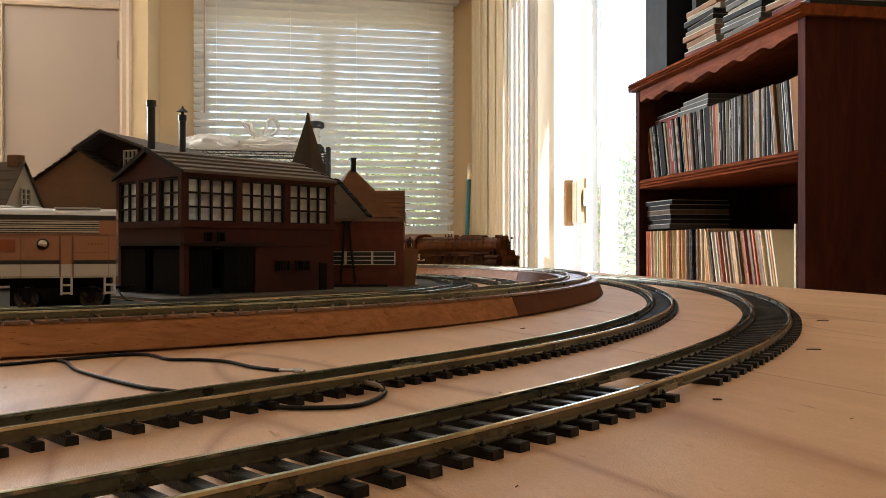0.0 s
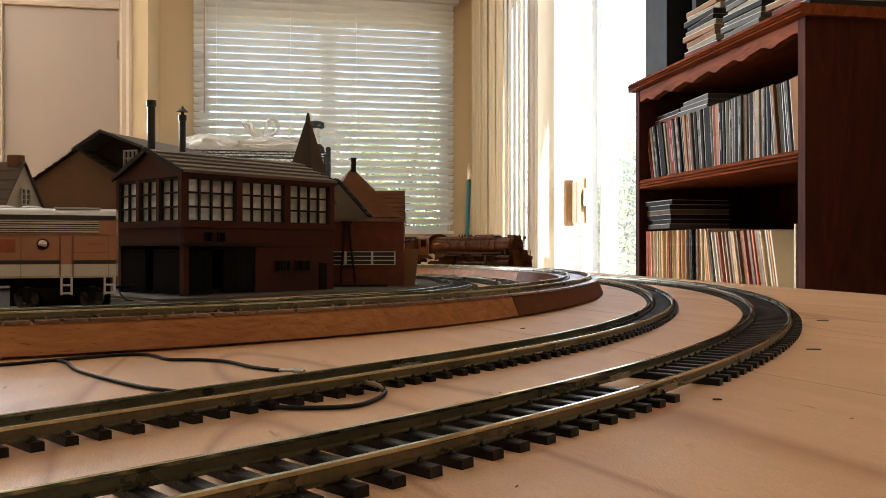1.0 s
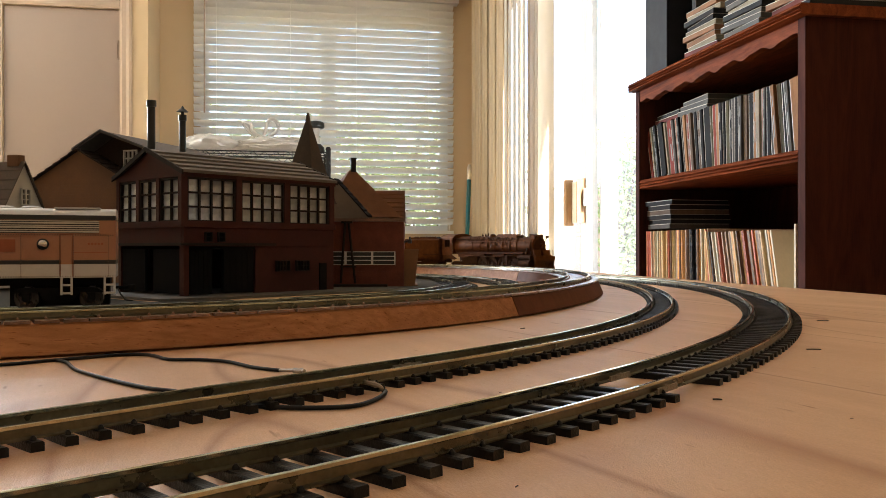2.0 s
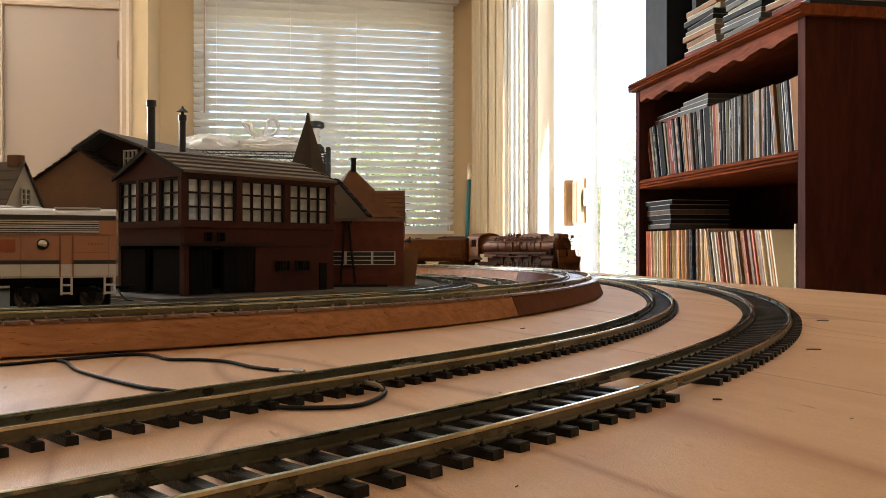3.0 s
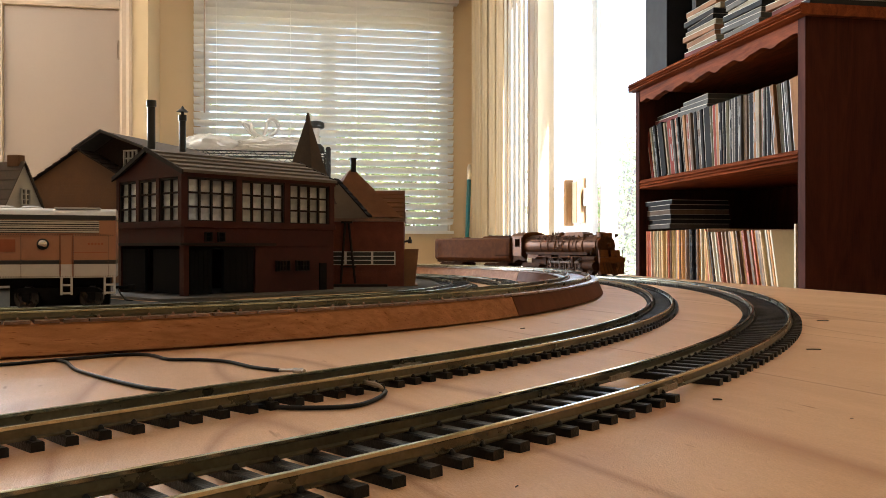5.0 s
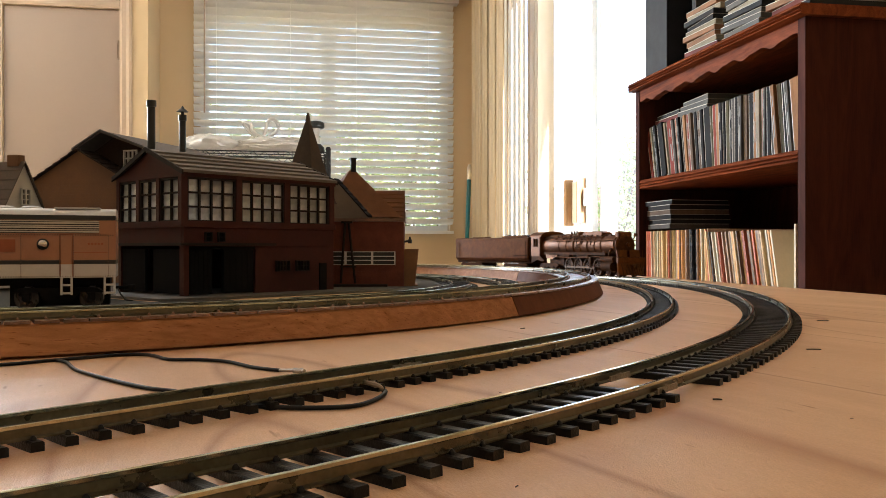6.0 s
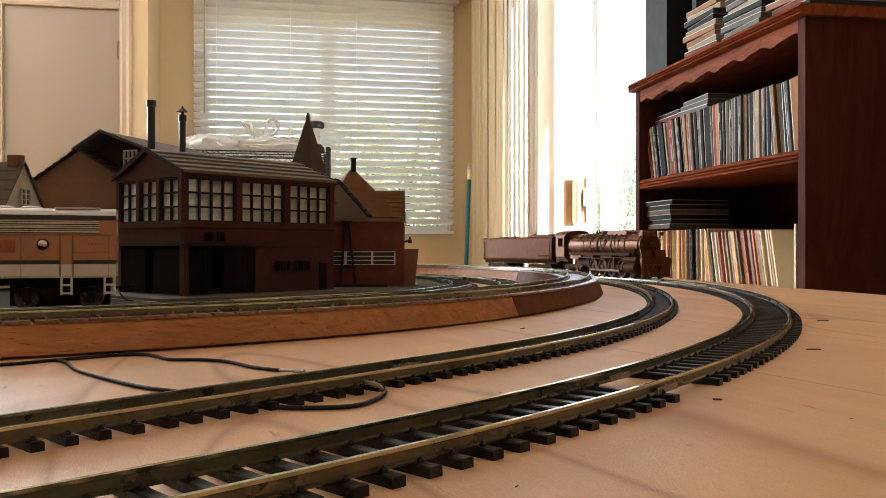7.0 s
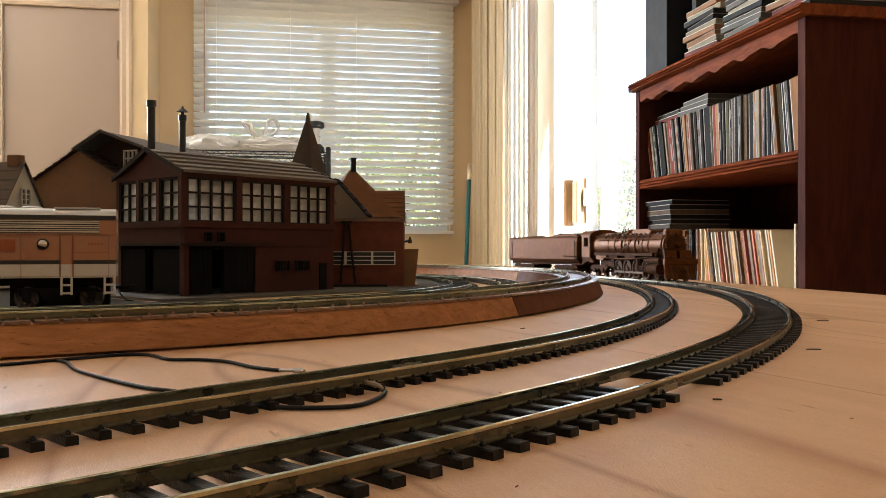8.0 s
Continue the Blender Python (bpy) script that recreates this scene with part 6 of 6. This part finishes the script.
zw = TABLE + 0.0006
feed_wire("thin black feed wire lying along the riser to the track",
          [(-0.16, 0.242), (-0.1347, 0.2604), (-0.1243, 0.2706), (-0.117, 0.2769), (-0.1104, 0.2830), (-0.1018, 0.2855), (-0.0955, 0.2813), (-0.088, 0.2726), (-0.0789, 0.2720), (-0.0685, 0.2677), (-0.0566, 0.2542), (-0.0478, 0.2481)],
          [(-0.0478, 0.2481, zw), (-0.0430, 0.2425, TABLE + 0.0014), (-0.0385, 0.2355, TABLE + 0.0022)])
feed_wire("thin black feed wire crossing under the narrow track",
          [(-0.1243, 0.2716), (-0.118, 0.2657), (-0.1089, 0.2506), (-0.1, 0.2403), (-0.0891, 0.2289), (-0.0757, 0.2167), (-0.0668, 0.2115), (-0.0575, 0.2033), (-0.0457, 0.1936), (-0.0387, 0.1908), (-0.0296, 0.1895), (-0.0209, 0.1915), (-0.0170, 0.1972), (-0.0147, 0.2057), (-0.0143, 0.2112), (-0.0150, 0.2122)],
          [(-0.0150, 0.2122, zw), (-0.0162, 0.2120, TABLE + 0.0020), (-0.0222, 0.2168, TABLE + 0.0026)])


def joiner(line, s, off, z, label):
    x, y, a = line.at(s, off)
    bm = BM()
    box(bm, (0, 0, 0.0006), (0.012, 0.0030, 0.0006))
    for k in (-1, 1):
        box(bm, (0, k * 0.0012, 0.0011), (0.012, 0.0005, 0.0012))
    box(bm, (0.001, 0, 0.0010), (0.004, 0.0026, 0.0015), taper=0.6)
    solid("rail_joiner", bm, SOLDER, label, "rail joiner", "rail joiners", m=Matrix.Translation((x, y, z)) @ Matrix.Rotation(a, 4, "Z"))


joiner(LINE_A, 0.247, -0.0087, TABLE + 0.0015, "soldered metal joiner on the outer track")
joiner(LINE_A, 0.236, 0.0087, TABLE + 0.0015, "soldered metal joiner on the outer track")
joiner(LINE_B, 0.163, -0.0061, TABLE + 0.0015, "soldered metal joiner on the narrow track")

DARK_FLECK = material("dark_splinter", (0.06, 0.035, 0.02), (0.03, 0.02, 0.012), rough=0.8, scale=300, fine=1500, bump=0.3)
# Dark flecks; the two longest stand for marks in the board's surface.
for x, y, l, w in ((0.1327, 0.3034, 0.0050, -4), (0.190, 0.4242, 0.0058, 3), (0.0656, 0.2026, 0.0022, -12), (0.087, 0.1804, 0.0007, 15), (0.036, 0.3832, 0.0022, 30), (0.0112, 0.1288, 0.0008, 60), (0.0144, 0.2132, 0.0006, 10), (-0.0803, 0.1894, 0.0006, 70)):
    bm = BM()
    thick = min(l * 0.13, 0.00022)
    tube(bm, [(-l / 2, 0, thick * 0.8), (0, l * 0.04, thick), (l / 2, -l * 0.05, thick * 0.8)], thick, 5)
    solid("splinter", bm, DARK_FLECK, "tiny dark fleck on the plywood", "debris", "debris on the table", m=Matrix.Translation((x, y, TABLE)) @ Matrix.Rotation(radians(w), 4, "Z"))

# ---- wire rack with bags before the window ----
RACK = material("black_rack_wire", (0.03, 0.03, 0.032), (0.02, 0.02, 0.02), rough=0.35, metal=0.6, scale=40, fine=400, bump=0.05)
BAG = cloudy("white_plastic_bag", (0.72, 0.69, 0.65), 0.28, 0.3)


def wire_rack():
    t = thing("wire_rack", "black wire shelving rack before the window", "shelving rack", m=ROOM)
    p0, p1, q0, q1 = -0.655, 0.205, 4.62, 4.95
    for p in (p0, p1):
        for q in (q0, q1):
            bm = BM()
            lathe(bm, (p, q, 0), (p, q, 1.285), ((0, 0.013), (0.985, 0.013), (0.99, 0.016), (1, 0.010)), 12)
            part("post", bm, RACK, t, smooth=True)
    for z in (0.35, 1.255):
        bm = BM()
        for a, b in (((p0, q0), (p1, q0)), ((p0, q1), (p1, q1)), ((p0, q0), (p0, q1)), ((p1, q0), (p1, q1))):
            for dz in (0, -0.028):
                rod(bm, (*a, z + dz), (*b, z + dz), 0.0035, 6)
            n = max(2, int((Vector(b) - Vector(a)).length / 0.03))
            pts = []
            for i in range(n + 1):
                u = i / n
                pts.append((a[0] + (b[0] - a[0]) * u, a[1] + (b[1] - a[1]) * u, z - (0.0 if i % 2 else 0.028)))
            tube(bm, pts, 0.0022, 5)
        x = p0 + 0.02
        while x < p1:
            rod(bm, (x, q0, z + 0.003), (x, q1, z + 0.003), 0.0016, 5)
            x += 0.025
        for q in (q0 + 0.1, q1 - 0.1):
            rod(bm, (p0, q, z - 0.004), (p1, q, z - 0.004), 0.003, 6)
        part("wire_shelf", bm, RACK, t)


wire_rack()


def bag(p, q, sx, sy, sz, seed, knot, label):
    """A lumpy plastic bag, knotted on top."""
    t = thing("plastic_bag", label, "bag", "bags on the rack", m=ROOM @ Matrix.Translation((p, q, 1.259)))
    bm = BM()
    bmesh.ops.create_uvsphere(bm, u_segments=64, v_segments=40, radius=1.0)
    rng = random.Random(int(seed))
    balls = [Vector((rng.gauss(0, 1), rng.gauss(0, 1), rng.gauss(0.25, 0.6))).normalized() for i in range(26)]
    for v in bm.verts:
        d = v.co.normalized()
        lump = 0.16 * abs(noise.noise(d * 3.1 + Vector((seed, 0, 0)))) + 0.06 * noise.noise(d * 7.0 + Vector((0, seed, 0)))
        k = 1 + lump + sum(0.20 * math.exp(-((d - c).length / 0.24) ** 2) for c in balls)
        v.co = Vector((d.x * sx * k, d.y * sy * k, max((d.z * k + 0.85) * sz / 1.85, 0)))
    part("sack", bm, BAG, t, smooth=True)
    if knot:
        kx = knot
        bm = BM()
        base = Vector((kx, 0, sz * 0.80))
        for dx, hgt, lean in ((-0.03, 0.10, -0.07), (0.02, 0.12, 0.02)):
            loop = [base, base + Vector((lean, 0.01, hgt * 0.6)), base + Vector((lean + dx, 0, hgt)), base + Vector((lean + dx + 0.035, 0, hgt * 0.95)), base + Vector((lean + dx + 0.045, 0, hgt * 0.55)), base + Vector((0.015, 0, 0.01))]
            tube(bm, smooth_way(loop, 5), 0.011, 7)
        part("knot", bm, BAG, t, "knotted bag handles", smooth=True)


bag(-0.42, 4.78, 0.125, 0.12, 0.098, 2.0, 0, "white plastic bag full of round things on the rack")
bag(-0.09, 4.78, 0.20, 0.13, 0.085, 5.0, -0.06, "white knotted plastic bag lying on the rack")


def jar():
    t = thing("dark_lidded_jar", "clear jar with dark lid and base on the rack", "jar", m=ROOM @ Matrix.Translation((0.140, 4.70, 1.259)))
    bm = BM()
    lathe(bm, (0, 0, 0), (0, 0, 0.05), ((0, 0.045), (0.1, 0.050), (0.6, 0.047), (1, 0.030)), 20)
    part("base", bm, BLACK, t, smooth=True)
    bm = BM()
    lathe(bm, (0, 0, 0.0502), (0, 0, 0.135), ((0, 0.024), (0.5, 0.018), (1, 0.026)), 20)
    part("body", bm, BAG, t, "cloudy body", smooth=True)
    bm = BM()
    lathe(bm, (0, 0, 0.1352), (0, 0, 0.172), ((0, 0.040), (0.2, 0.047), (0.8, 0.047), (1, 0.038)), 20)
    part("lid", bm, BLACK, t, "dark lid", smooth=True)


jar()


def broom_handle():
    t = thing("teal_pole", "teal pole with a pale tip leaning in the corner", "pole")
    a, b = ROOM @ Vector((1.020, 4.98, 0.0)), ROOM @ Vector((1.092, 5.125, 1.255))
    bm = BM()
    lathe(bm, a, b, ((0, 0.013), (0.925, 0.013)), 14)
    part("shaft", bm, TEAL, t, smooth=True)
    bm = BM()
    lathe(bm, a + (b - a) * 0.926, b, ((0, 0.014), (0.8, 0.013), (1, 0.008)), 14)
    part("tip", bm, TRIM, t, "pale cap with a hanging hole", smooth=True)


broom_handle()

# ---- what moves ----
ROLL = [(0.0, 1.2916), (0.5, 1.2826), (1.0, 1.2630), (1.5, 1.2400), (2.0, 1.2125), (2.5, 1.1840), (3.0, 1.1545), (3.5, 1.1240), (4.0, 1.0975), (4.5, 1.0743),
        (5.0, 1.0530), (5.5, 1.0320), (6.0, 1.0085), (6.5, 0.9800), (7.0, 0.9485), (7.5, 0.9175), (8.0, 0.8862)]


def smoke_at(u):
    """How far along the outer line the smokebox front stands at u seconds (a smooth run through ROLL)."""
    i = min(int(u / 0.5), len(ROLL) - 2)
    k = (u - ROLL[i][0]) / 0.5
    v = [r[1] for r in ROLL]
    m0 = (v[i + 1] - v[max(i - 1, 0)]) / (2 if i > 0 else 1)
    j = min(i + 2, len(v) - 1)
    m1 = (v[j] - v[i]) / (2 if i + 2 < len(v) else 1)
    return ((2 * k ** 3 - 3 * k ** 2 + 1) * v[i] + (k ** 3 - 2 * k ** 2 + k) * m0 + (-2 * k ** 3 + 3 * k ** 2) * v[i + 1] + (k ** 3 - k ** 2) * m1)


def on_line(s_front, s_rear, x_front):
    """The pose of a vehicle whose points at x_front and behind it lie on the outer line; its x axis points down the line."""
    x0, y0, _ = LINE_A.at(s_front)
    x1, y1, _ = LINE_A.at(s_rear)
    a = math.atan2(y0 - y1, x0 - x1)
    return Matrix.Translation((x0 - x_front * math.cos(a), y0 - x_front * math.sin(a), RAIL_Z)) @ Matrix.Rotation(a, 4, "Z")


def motions():
    steps = [i * 0.1 for i in range(81)]
    walk(ENGINE, [(u, on_line(smoke_at(u) + 0.016, smoke_at(u) + 0.165, -0.016)) for u in steps])
    walk(TENDER, [(u, on_line(smoke_at(u) + 0.214 + 0.033, smoke_at(u) + 0.214 + 0.131, -0.033)) for u in steps])
    first = smoke_at(0.0)
    for ob, x, r in SMALLS:
        walk(ob, [(u, Matrix.Translation((x, 0, r)) @ Matrix.Rotation((first - smoke_at(u)) / r, 4, "Y")) for u in steps])
    for ob, x in zip(DRIVERS, DRIVER_X):
        walk(ob, [(u, Matrix.Translation((x, 0, DRIVER_R)) @ Matrix.Rotation((first - smoke_at(u)) / DRIVER_R + 0.6, 4, "Y")) for u in steps])
    for ob in RODS:
        rows = []
        for u in steps:
            w = (first - smoke_at(u)) / DRIVER_R + 0.6
            rows.append((u, Matrix.Translation((0.0048 * math.cos(w), 0, DRIVER_R - 0.0048 * math.sin(w)))))
        walk(ob, rows)


motions()
